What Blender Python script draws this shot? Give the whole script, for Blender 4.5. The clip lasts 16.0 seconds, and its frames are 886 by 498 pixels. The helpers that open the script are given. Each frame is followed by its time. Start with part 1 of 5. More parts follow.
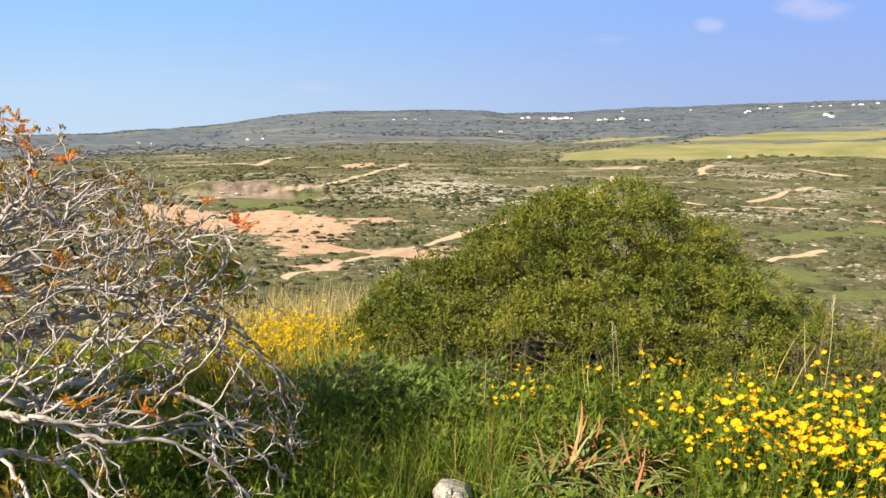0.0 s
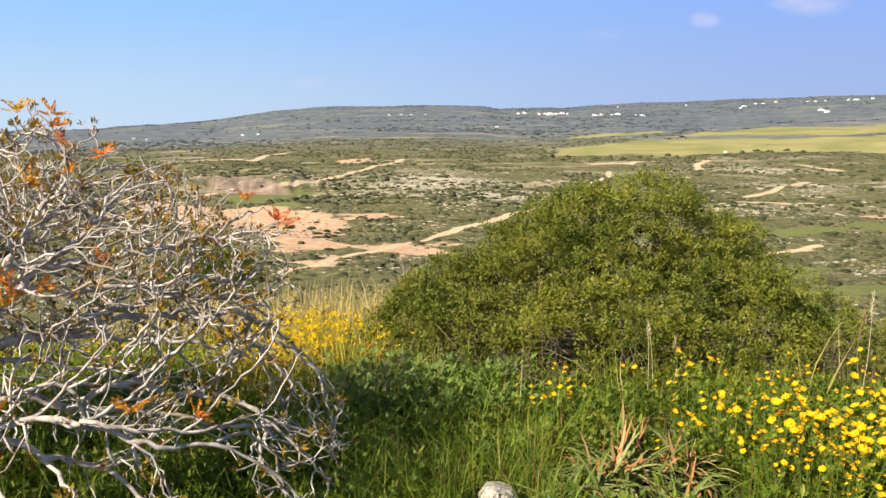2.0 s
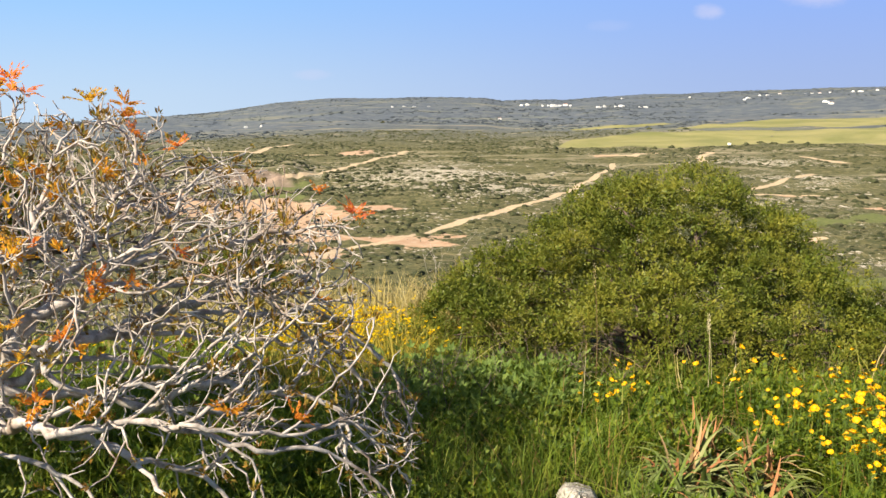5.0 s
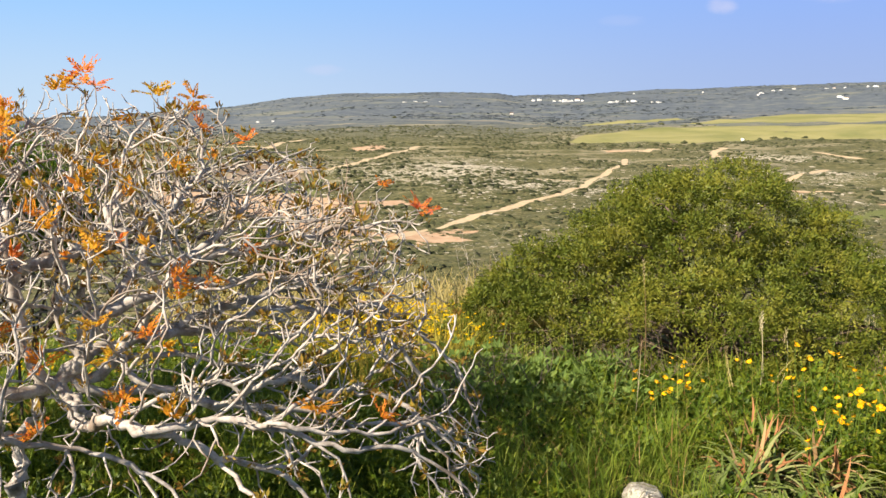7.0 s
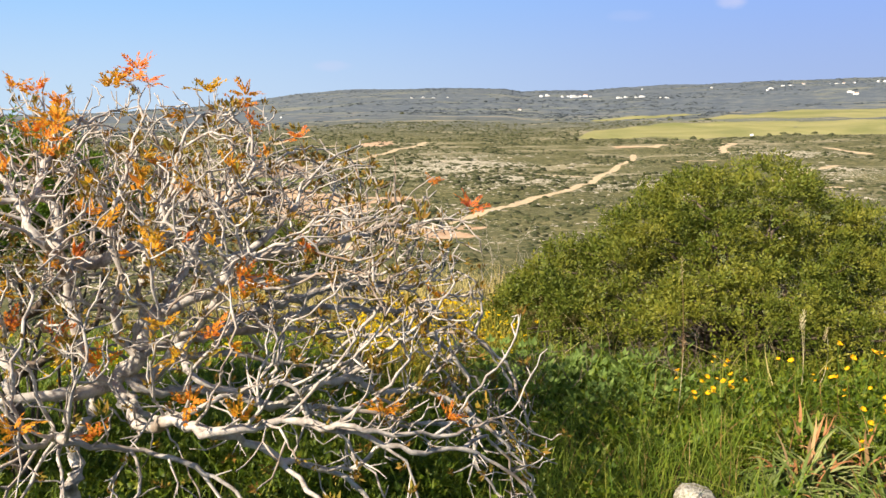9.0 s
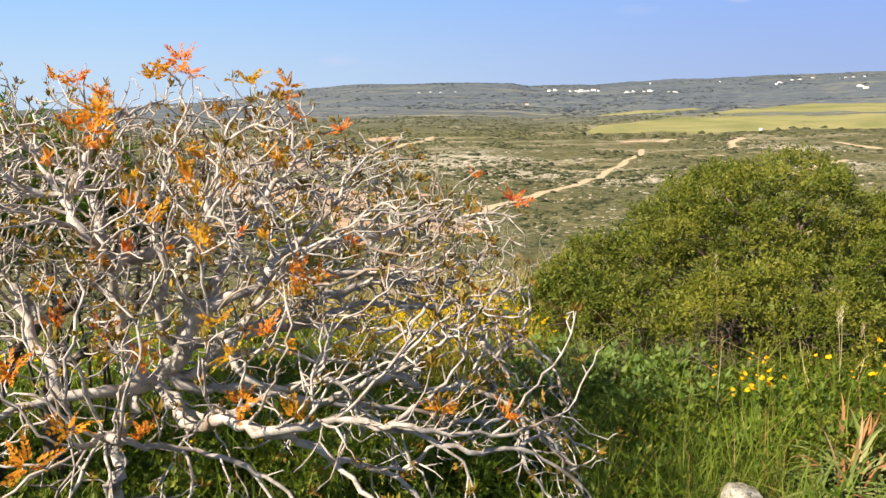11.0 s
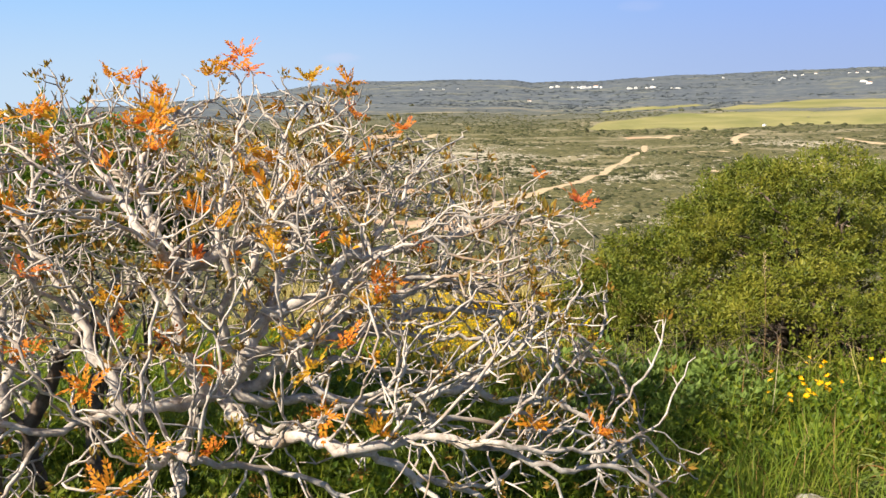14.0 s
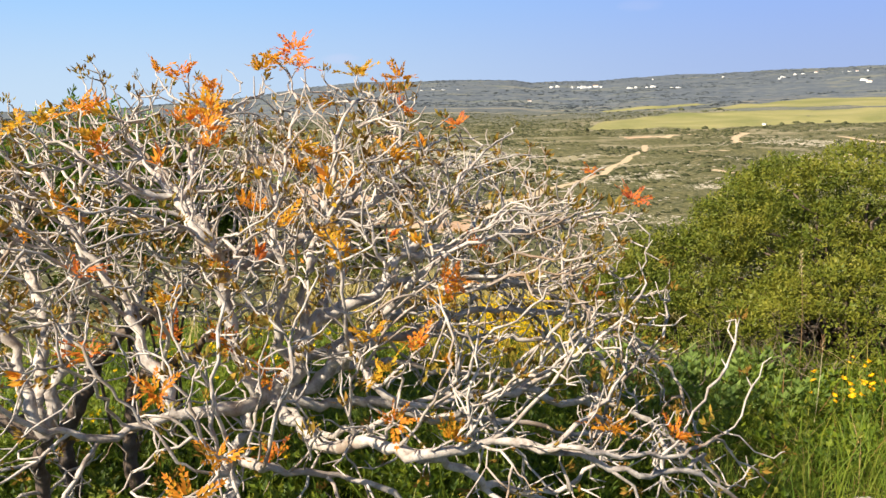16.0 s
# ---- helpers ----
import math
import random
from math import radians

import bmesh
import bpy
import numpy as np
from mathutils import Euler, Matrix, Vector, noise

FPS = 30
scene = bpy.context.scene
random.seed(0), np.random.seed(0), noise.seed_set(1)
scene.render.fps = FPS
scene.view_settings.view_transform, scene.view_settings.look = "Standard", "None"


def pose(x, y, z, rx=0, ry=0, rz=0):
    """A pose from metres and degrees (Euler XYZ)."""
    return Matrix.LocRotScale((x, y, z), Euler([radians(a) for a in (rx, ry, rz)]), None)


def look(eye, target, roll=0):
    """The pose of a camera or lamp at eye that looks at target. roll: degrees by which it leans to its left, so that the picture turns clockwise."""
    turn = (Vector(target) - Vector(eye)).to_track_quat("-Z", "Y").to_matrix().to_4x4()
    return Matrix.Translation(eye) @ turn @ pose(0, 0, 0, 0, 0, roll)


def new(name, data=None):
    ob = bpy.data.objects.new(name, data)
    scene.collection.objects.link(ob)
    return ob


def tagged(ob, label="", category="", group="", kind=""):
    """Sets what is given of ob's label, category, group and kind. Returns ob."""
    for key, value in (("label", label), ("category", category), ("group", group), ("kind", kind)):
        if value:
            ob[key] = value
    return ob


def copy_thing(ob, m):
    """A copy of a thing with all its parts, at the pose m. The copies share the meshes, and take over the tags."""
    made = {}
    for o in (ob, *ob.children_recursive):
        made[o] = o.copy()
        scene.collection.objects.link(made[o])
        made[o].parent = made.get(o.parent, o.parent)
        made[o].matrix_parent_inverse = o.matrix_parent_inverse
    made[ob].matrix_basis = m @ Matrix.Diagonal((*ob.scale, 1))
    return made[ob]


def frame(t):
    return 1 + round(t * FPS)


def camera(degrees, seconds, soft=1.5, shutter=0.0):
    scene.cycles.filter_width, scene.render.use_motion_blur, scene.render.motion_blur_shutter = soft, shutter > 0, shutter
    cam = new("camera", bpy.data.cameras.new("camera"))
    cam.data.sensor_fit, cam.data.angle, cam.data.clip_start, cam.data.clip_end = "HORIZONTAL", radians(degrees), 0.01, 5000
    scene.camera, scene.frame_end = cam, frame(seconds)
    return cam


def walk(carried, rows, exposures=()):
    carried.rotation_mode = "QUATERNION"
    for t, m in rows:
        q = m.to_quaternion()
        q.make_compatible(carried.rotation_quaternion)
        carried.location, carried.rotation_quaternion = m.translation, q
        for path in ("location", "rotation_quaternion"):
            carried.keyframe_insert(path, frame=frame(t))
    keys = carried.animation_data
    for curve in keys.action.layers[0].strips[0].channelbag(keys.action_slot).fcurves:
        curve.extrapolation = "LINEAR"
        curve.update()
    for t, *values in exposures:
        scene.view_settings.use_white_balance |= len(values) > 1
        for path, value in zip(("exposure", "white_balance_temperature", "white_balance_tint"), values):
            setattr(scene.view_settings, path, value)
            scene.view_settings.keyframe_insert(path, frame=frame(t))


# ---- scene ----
cam = camera(56.8, 16.0)
METRES, EYE, TILT, LEAN, TURN = 1.5, 1.6, -8.5, 0.0, 0.0
EXPOSURES = [(0.0, 1.17), (16.0, 1.17)]
ROWS = [
    (0.0, 0.0, 0.0, 0.0, 0.0, 0.0, -0.0),
    (0.5, -0.0323, 0.0158, -0.0029, -0.05, -0.07, 0.02),
    (1.0, -0.0656, 0.0318, -0.0039, -0.11, -0.14, 0.06),
    (1.5, -0.0998, 0.0517, -0.0014, -0.19, -0.22, 0.09),
    (2.0, -0.1362, 0.0662, 0.0026, -0.29, -0.31, 0.1),
    (2.5, -0.169, 0.0814, 0.0072, -0.36, -0.39, 0.11),
    (3.0, -0.2003, 0.0968, 0.0098, -0.43, -0.49, 0.12),
    (3.5, -0.2322, 0.1071, 0.01, -0.47, -0.57, 0.13),
    (4.0, -0.2648, 0.1177, 0.0096, -0.42, -0.67, 0.13),
    (6.5, -0.4425, 0.1563, 0.0087, 0.54, -1.11, -0.03),
    (7.0, -0.4761, 0.1628, 0.0101, 0.69, -1.19, -0.05),
    (7.5, -0.5059, 0.1701, 0.012, 0.85, -1.27, -0.06),
    (8.0, -0.5343, 0.1763, 0.0133, 0.97, -1.33, -0.05),
    (8.5, -0.5617, 0.1822, 0.014, 1.07, -1.4, -0.05),
    (9.0, -0.5847, 0.1858, 0.0149, 1.23, -1.47, -0.03),
    (11.5, -0.6977, 0.2349, 0.0154, 1.81, -1.9, -0.0),
    (12.0, -0.7238, 0.2486, 0.0189, 1.85, -1.95, 0.02),
    (12.5, -0.7475, 0.2613, 0.0224, 1.89, -1.99, 0.04),
    (13.0, -0.7711, 0.2732, 0.0248, 1.9, -2.0, 0.08),
    (13.5, -0.7937, 0.2852, 0.0256, 1.92, -2.0, 0.13),
    (14.0, -0.8175, 0.2964, 0.027, 1.93, -2.03, 0.17),
    (14.5, -0.844, 0.3085, 0.0272, 1.95, -2.03, 0.23),
    (15.0, -0.8701, 0.3196, 0.0258, 1.99, -2.01, 0.32),
    (15.5, -0.8999, 0.3296, 0.0242, 1.98, -2.04, 0.36),
    (16.0, -0.9322, 0.3386, 0.0221, 1.96, -2.0, 0.42),
]
walk(cam, [(t, pose(0, 0, EYE, TILT, LEAN, TURN) @ pose(METRES * x, METRES * y, METRES * z, 90 + pitch, roll, yaw)) for t, x, y, z, yaw, pitch, roll in ROWS], EXPOSURES)

# ---- mesh and material tools ----
rng = np.random.default_rng(7)


def mesh_from(name, verts, faces, mats, mat_index=None, smooth=True):
    """A mesh from arrays of points and of faces with one number of corners."""
    verts, faces = np.asarray(verts, float), np.asarray(faces, int)
    me = bpy.data.meshes.new(name)
    n, k = faces.shape
    me.vertices.add(len(verts))
    me.vertices.foreach_set("co", verts.ravel())
    me.loops.add(n * k)
    me.loops.foreach_set("vertex_index", faces.ravel())
    me.polygons.add(n)
    me.polygons.foreach_set("loop_start", np.arange(0, n * k, k))
    me.polygons.foreach_set("use_smooth", np.full(n, smooth))
    for m in mats if isinstance(mats, (list, tuple)) else [mats]:
        me.materials.append(m)
    if mat_index is not None:
        me.polygons.foreach_set("material_index", np.asarray(mat_index, int))
    me.update(calc_edges=True)
    me.validate()
    return me


def under(ob, parent):
    ob.parent = parent
    return ob


def part(name, data, parent, label=""):
    """One mesh object under a thing or a part."""
    ob = under(new(name, data), parent)
    if label:
        ob["label"] = label
    return ob


def empty(name, x=0, y=0, z=0):
    ob = new(name)
    ob.empty_display_size = 0.1
    ob.matrix_basis = pose(x, y, z)
    return ob


def unit(v):
    return v / np.maximum(np.linalg.norm(v, axis=-1, keepdims=True), 1e-9)


def frames_along(ahead, roll):
    """Turns that carry +y onto ahead, rolled about it; the columns are x, y, z."""
    ahead = unit(ahead)
    ref = np.where(np.abs(ahead[:, 2:3]) > 0.95, [[1.0, 0, 0]], [[0, 0, 1.0]])
    side = unit(np.cross(ahead, ref))
    up = np.cross(side, ahead)
    c, s = np.cos(roll)[:, None], np.sin(roll)[:, None]
    x = c * side + s * up
    return np.stack([x, ahead, np.cross(x, ahead)], -1)


def scatter(tv, tf, place, turns, size):
    """The points and faces of a template laid at every place."""
    tv, tf, size = np.asarray(tv, float), np.asarray(tf, int), np.asarray(size, float)
    if size.ndim == 1:
        size = size[:, None]
    v = np.einsum("nij,nmj->nmi", turns, tv[None] * size[:, None, :]) + place[:, None]
    f = tf[None] + (np.arange(len(place)) * len(tv))[:, None, None]
    return v.reshape(-1, 3), f.reshape(-1, tf.shape[1])


def joined(pieces):
    """Several (points, faces) as one."""
    vs, fs, n = [], [], 0
    for v, f in pieces:
        vs.append(v), fs.append(np.asarray(f) + n)
        n += len(v)
    return np.concatenate(vs), np.concatenate(fs)


def lattice(i, j, seed):
    h = (i * 374761393 + j * 668265263 + seed * 1442695041) & 0x7FFFFFFF
    h = ((h ^ (h >> 13)) * 1274126177) & 0x7FFFFFFF
    return ((h ^ (h >> 16)) & 0xFFFF) / 32768.0 - 1.0


def value_noise(x, y, seed=0):
    x, y = np.asarray(x, float), np.asarray(y, float)
    i, j = np.floor(x).astype(np.int64), np.floor(y).astype(np.int64)
    u, v = x - i, y - j
    u, v = u * u * (3 - 2 * u), v * v * (3 - 2 * v)
    a, b = lattice(i, j, seed), lattice(i + 1, j, seed)
    c, d = lattice(i, j + 1, seed), lattice(i + 1, j + 1, seed)
    return (a * (1 - u) + b * u) * (1 - v) + (c * (1 - u) + d * u) * v


def fbm(x, y, seed=0, octaves=4):
    return sum(value_noise(x * 2**o + 17 * o, y * 2**o - 9 * o, seed + o) / 2**o for o in range(octaves))


def smooth01(a, b, x):
    t = np.clip((x - a) / (b - a), 0, 1)
    return t * t * (3 - 2 * t)


def tube(points, radii, sides=6, twist=0.0):
    """Points and faces of a round limb along a line."""
    p, r = np.asarray(points, float), np.asarray(radii, float)
    d = unit(np.gradient(p, axis=0))
    ref = np.array([0.31, 0.17, 0.93]) if abs(d[0] @ [0.31, 0.17, 0.93]) < 0.9 else np.array([0.9, 0.3, 0.1])
    a = unit(np.cross(d, ref))
    b = np.cross(d, a)
    w = np.linspace(0, 2 * np.pi, sides, endpoint=False) + twist
    v = p[:, None] + r[:, None, None] * (np.cos(w)[None, :, None] * a[:, None] + np.sin(w)[None, :, None] * b[:, None])
    k = np.arange(sides)
    q = np.stack([k, (k + 1) % sides, (k + 1) % sides + sides, k + sides], -1)
    f = q[None] + (np.arange(len(p) - 1) * sides)[:, None, None]
    return v.reshape(-1, 3), f.reshape(-1, 4)


class Shader:
    """A short way to write node materials."""

    def __init__(self, name, rough=0.7, metal=0.0, spec=0.5, tree=None):
        if tree:
            self.nodes, self.links = tree.nodes, tree.links
            return
        self.mat = bpy.data.materials.new(name)
        self.mat.use_nodes = True
        self.nodes, self.links = self.mat.node_tree.nodes, self.mat.node_tree.links
        self.bsdf = self.nodes["Principled BSDF"]
        self.out = self.nodes["Material Output"]
        self.bsdf.inputs["Roughness"].default_value = rough
        self.bsdf.inputs["Metallic"].default_value = metal
        self.bsdf.inputs["Specular IOR Level"].default_value = spec

    def put(self, socket, value):
        if isinstance(value, bpy.types.NodeSocket):
            self.links.new(value, socket)
        else:
            socket.default_value = (*value, 1) if isinstance(value, tuple) and len(value) == 3 and socket.type == "RGBA" else value

    def noise(self, scale, detail=4.0, rough=0.55, coord=None, distort=0.0):
        n = self.nodes.new("ShaderNodeTexNoise")
        n.inputs["Scale"].default_value, n.inputs["Detail"].default_value = scale, detail
        n.inputs["Roughness"].default_value, n.inputs["Distortion"].default_value = rough, distort
        self.links.new(coord or self.coords(), n.inputs["Vector"])
        return n.outputs["Fac"]

    def coords(self, kind="Object"):
        return self.nodes.new("ShaderNodeTexCoord").outputs[kind]

    def scaled(self, coord, v):
        n = self.nodes.new("ShaderNodeVectorMath")
        n.operation = "MULTIPLY"
        self.links.new(coord, n.inputs[0])
        n.inputs[1].default_value = v
        return n.outputs[0]

    def attr(self, name, out="Fac"):
        n = self.nodes.new("ShaderNodeAttribute")
        n.attribute_name = name
        return n.outputs[out]

    def island(self):
        return self.nodes.new("ShaderNodeNewGeometry").outputs["Random Per Island"]

    def random(self):
        return self.nodes.new("ShaderNodeObjectInfo").outputs["Random"]

    def math(self, op, a, b=0.0, c=None):
        n = self.nodes.new("ShaderNodeMath")
        n.operation = op
        for s, v in zip(n.inputs, (a, b, c)):
            if v is not None:
                self.put(s, v)
        return n.outputs[0]

    def ramp(self, fac, stops):
        n = self.nodes.new("ShaderNodeValToRGB")
        e = n.color_ramp.elements
        while len(e) < len(stops):
            e.new(0.5)
        for el, (p, c) in zip(e, stops):
            el.position, el.color = p, (*c, 1) if len(c) == 3 else c
        self.put(n.inputs["Fac"], fac)
        return n.outputs["Color"]

    def step(self, x, a, b):
        n = self.nodes.new("ShaderNodeMapRange")
        n.interpolation_type = "SMOOTHSTEP"
        self.put(n.inputs["Value"], x)
        n.inputs["From Min"].default_value, n.inputs["From Max"].default_value = a, b
        return n.outputs["Result"]

    def mix(self, fac, a, b, blend="MIX"):
        n = self.nodes.new("ShaderNodeMix")
        n.data_type, n.blend_type = "RGBA", blend
        self.put(n.inputs["Factor"], fac)
        self.put(n.inputs["A"] if n.inputs["A"].type == "RGBA" else n.inputs[6], a)
        self.put(n.inputs["B"] if n.inputs["B"].type == "RGBA" else n.inputs[7], b)
        return n.outputs[2]

    def color(self, c):
        self.put(self.bsdf.inputs["Base Color"], c)
        return self

    def bump(self, height, strength=0.5, distance=0.01):
        n = self.nodes.new("ShaderNodeBump")
        n.inputs["Strength"].default_value, n.inputs["Distance"].default_value = strength, distance
        self.links.new(height, n.inputs["Height"])
        self.links.new(n.outputs[0], self.bsdf.inputs["Normal"])
        return self

    def thin(self, color, share=0.35):
        """Lets light through, as leaves and petals do."""
        t, m = self.nodes.new("ShaderNodeBsdfTranslucent"), self.nodes.new("ShaderNodeMixShader")
        self.put(t.inputs["Color"], color)
        m.inputs["Fac"].default_value = share
        self.links.new(self.bsdf.outputs[0], m.inputs[1])
        self.links.new(t.outputs[0], m.inputs[2])
        self.links.new(m.outputs[0], self.out.inputs["Surface"])
        return self


def leaf_material(name, stops, share=0.35, rough=0.5, spec=0.4, by_object=False, patch=1.5, speck=0.6):
    s = Shader(name, rough + 0.08, spec=spec * 0.5)
    fac = s.math("ADD", s.math("MULTIPLY", s.island(), speck), s.math("MULTIPLY", s.noise(patch, 3.0, 0.7), 1 - speck))
    if by_object:
        fac = s.math("ADD", s.math("MULTIPLY", s.random(), 0.65), s.math("MULTIPLY", s.island(), 0.35))
    c = s.ramp(fac, stops)
    s.color(c)
    s.thin(s.mix(0.5, c, (0.29, 0.36, 0.03), "MIX") if share > 0.3 and stops[0][1][1] > stops[0][1][0] else c, share)
    return s.mat

# ---- world, sun, exposure ----
SUN_DIR = Vector((-0.60, -0.50, 0.64)).normalized()
world = bpy.data.worlds.new("world")
scene.world = world
world.use_nodes = True
wn, wl = world.node_tree.nodes, world.node_tree.links
wn.clear()
w_out = wn.new("ShaderNodeOutputWorld")
w_bg = wn.new("ShaderNodeBackground")
w_sky = wn.new("ShaderNodeTexSky")
w_sky.sky_type = "NISHITA"
w_sky.sun_disc = False
w_sky.sun_elevation = math.asin(SUN_DIR.z)
w_sky.sun_rotation = math.atan2(SUN_DIR.x, SUN_DIR.y)
w_sky.altitude = 50
w_sky.air_density = 1.0
w_sky.dust_density = 0.15
w_sky.ozone_density = 2.5
w_bg.inputs["Strength"].default_value = 0.08
w_tint = wn.new("ShaderNodeMix")
w_tint.data_type, w_tint.blend_type = "RGBA", "MULTIPLY"
w_tint.inputs[0].default_value = 1.0
w_tint.inputs[7].default_value = (0.80, 0.78, 0.71, 1)
wl.new(w_sky.outputs[0], w_tint.inputs[6])
# pale haze low in the sky, lighter towards the sun's side, and three thin clouds
sky = Shader("sky", tree=world.node_tree)
w_split = wn.new("ShaderNodeSeparateXYZ")
w_way = sky.coords("Generated")
wl.new(w_way, w_split.inputs[0])
wx, wy, wz = w_split.outputs
side = sky.step(wx, -0.5, 0.5)
haze = sky.mix(side, (3.2, 4.12, 5.15), (2.22, 2.87, 4.5))
upper = sky.mix(side, (1.74, 3.36, 5.75), (1.62, 2.62, 5.4))
low_sky = sky.mix(sky.step(wz, -0.01, 0.17), haze, upper)
ahead = sky.math("MAXIMUM", wy, 0.05)
wu, wv = sky.math("DIVIDE", wx, ahead), sky.math("DIVIDE", wz, ahead)
wisp = sky.noise(14.0, 5, 0.6, sky.scaled(w_way, (1, 1, 2.2)))
for cu, cv, su, sv, thick in ((0.4382, 0.1400, 0.055, 0.020, 0.5), (0.3142, 0.1188, 0.024, 0.011, 0.5), (-0.1517, 0.0464, 0.03, 0.008, 0.25), (0.20, 0.103, 0.03, 0.008, 0.12)):
    du = sky.math("DIVIDE", sky.math("SUBTRACT", wu, cu), su)
    dv = sky.math("DIVIDE", sky.math("SUBTRACT", wv, cv), sv)
    gap = sky.math("ADD", sky.math("MULTIPLY", du, du), sky.math("MULTIPLY", dv, dv))
    puff = sky.step(sky.math("SUBTRACT", sky.math("MULTIPLY", wisp, 2.6), gap), 0.35, 1.6)
    low_sky = sky.mix(sky.math("MULTIPLY", puff, thick), low_sky, (4.0, 4.0, 5.2))
wl.new(sky.mix(sky.step(wz, 0.12, 0.45), low_sky, w_tint.outputs[2]), w_bg.inputs["Color"])
wl.new(w_bg.outputs[0], w_out.inputs["Surface"])

sun_data = bpy.data.lights.new("sun", "SUN")
sun_data.energy = 5.0
sun_data.angle = radians(0.53)
sun_data.color = (1.0, 0.88, 0.69)
sun = new("sun", sun_data)
sun.matrix_world = look(SUN_DIR * 50, (0, 0, 0))

# ---- ground: one sheet from the knoll down to the valley and up to the far hills ----
EYE_Z = 1.6
FAR_AZ = np.array([-60, -30, -22.7, -18.4, -14.8, -11.1, -7.2, -3.3, 3.0, 4.2, 8.5, 12.3, 19.6, 28.4, 60.0])
FAR_UP = np.array([-0.6, -0.55, -0.42, -0.12, 0.18, 0.72, 1.06, 1.10, 1.08, 0.90, 0.95, 1.18, 1.42, 1.62, 1.8])
NEAR_R = np.array([0, 3.4, 5, 7, 9, 13, 30, 75, 125, 200, 400, 600])
NEAR_Z = np.array([0.02, 0.0, -0.1, -0.32, -0.75, -1.9, -6.6, -18, -28.5, -30.5, -30.6, -29.0])


def height(x, y):
    x, y = np.asarray(x, float), np.asarray(y, float)
    r, az = np.hypot(x, y), np.degrees(np.arctan2(x, y))
    near = np.interp(r, NEAR_R, NEAR_Z)
    back = smooth01(60, 130, np.abs(az))
    near = near * (1 - back) + back * (0.02 * r - 0.0016 * r * np.minimum(r, 12))
    a0 = np.degrees(np.arctan2(-29.0 - EYE_Z, 600))
    a1 = np.interp(az, FAR_AZ, FAR_UP)
    f = np.interp(r, [600, 900, 1500, 2000, 3000], [0, 0.40, 0.78, 0.90, 1.0])
    far = EYE_Z + r * np.tan(np.radians(a0 + (a1 - a0) * f))
    far = np.where(r > 3000, far - (r - 3000) * 0.05, far)
    z = np.where(r < 600, near, far)
    z = z + 0.03 * fbm(x / 0.7, y / 0.7, 3, 2) * smooth01(1.0, 3.0, r) + 0.12 * fbm(x / 3, y / 3, 5, 2) * smooth01(6, 12, r)
    z = z + smooth01(40, 160, r) * (1.5 * fbm(x / 55, y / 55, 11, 3) + 0.25 * fbm(x / 6, y / 6, 21, 2))
    z = z + smooth01(700, 1600, r) * (1 - smooth01(2500, 2900, r)) * 5.0 * fbm(x / 260, y / 260, 31, 3)
    z = z + smooth01(2500, 2900, r) * 3.0 * fbm(x / 180, y / 180, 41, 3)
    # an eroded bank with rills, left of the middle of the valley
    bank = smooth01(-18.5, -16, az) * (1 - smooth01(-10.8, -8.5, az))
    rill = 4.0 * np.abs(value_noise(az * 1.6, r / 300, 51)) + 1.5 * np.abs(value_noise(az * 5.0, r / 200, 52))
    lift = smooth01(385 + 3 * rill, 418 + 3 * rill, r) * (1 - smooth01(430, 640, r))
    return z + 4.5 * bank * lift

TRACKS = []


def track(half, *line):
    """A trodden way: half its width and its line in plan, in metres."""
    TRACKS.append((half, line))


track(1.45, (-34, 170), (-28, 181), (-22, 202), (-13, 218), (-1, 245))
track(2.3, (-1, 245), (19, 280), (43, 318), (71, 401), (101, 491), (112, 540))
track(3.0, (-125, 330), (-106, 353), (-91, 385), (-74, 404), (-62, 440), (-53, 493), (-29, 657))
track(3.4, (109, 608), (136, 588), (180, 650), (206, 631), (179, 572), (169, 533))
track(2.2, (116, 461), (147, 467))
track(2.4, (99, 345), (113, 324), (136, 331), (152, 329))
track(2.6, (131, 348), (155, 377), (201, 444))
track(4.0, (248, 567), (249, 535), (255, 518))
track(1.8, (80, 197), (91, 207), (100, 212))
track(4.0, (-149, 660), (-150, 719), (-139, 767))
track(4.0, (-238, 701), (-168, 673), (-95, 616), (-63, 633))
track(2.0, (58, 380), (30, 395), (2, 372))
SOIL = [  # bare ochre patches: x, y, half lengths and turn in degrees
    (157, 291, 8, 3, 20), (94, 208, 4, 2, 30), (118, 598, 12, 8, 0), (140, 330, 9, 2.5, 0), (172, 640, 20, 8, 10), (-66, 640, 13, 34, 0),
]
BARE = [  # corners of the worn slope of bare ochre soil, in plan
    [(-125, 330), (-90, 312), (-56, 307), (-38, 283), (-18, 295), (-16, 286), (-30, 260), (-27, 214), (-36, 195), (-49, 195), (-42, 214), (-66, 250), (-110, 277)],
    [(-20, 211), (-12, 223), (3, 228), (3, 215), (-12, 200)],
    [(-33, 172), (-33, 181), (-28, 188), (-23, 201), (-26, 174)],
]
GRASSY = [(-74, 345, 15, 26, 0), (-70, 380, 13, 16, 0), (-60, 312, 9, 14, 0), (106, 236, 22, 7, 30), (-258, 703, 30, 12, 0), (150, 255, 30, 10, 20), (60, 170, 30, 12, 20), (90, 150, 25, 9, 10)]
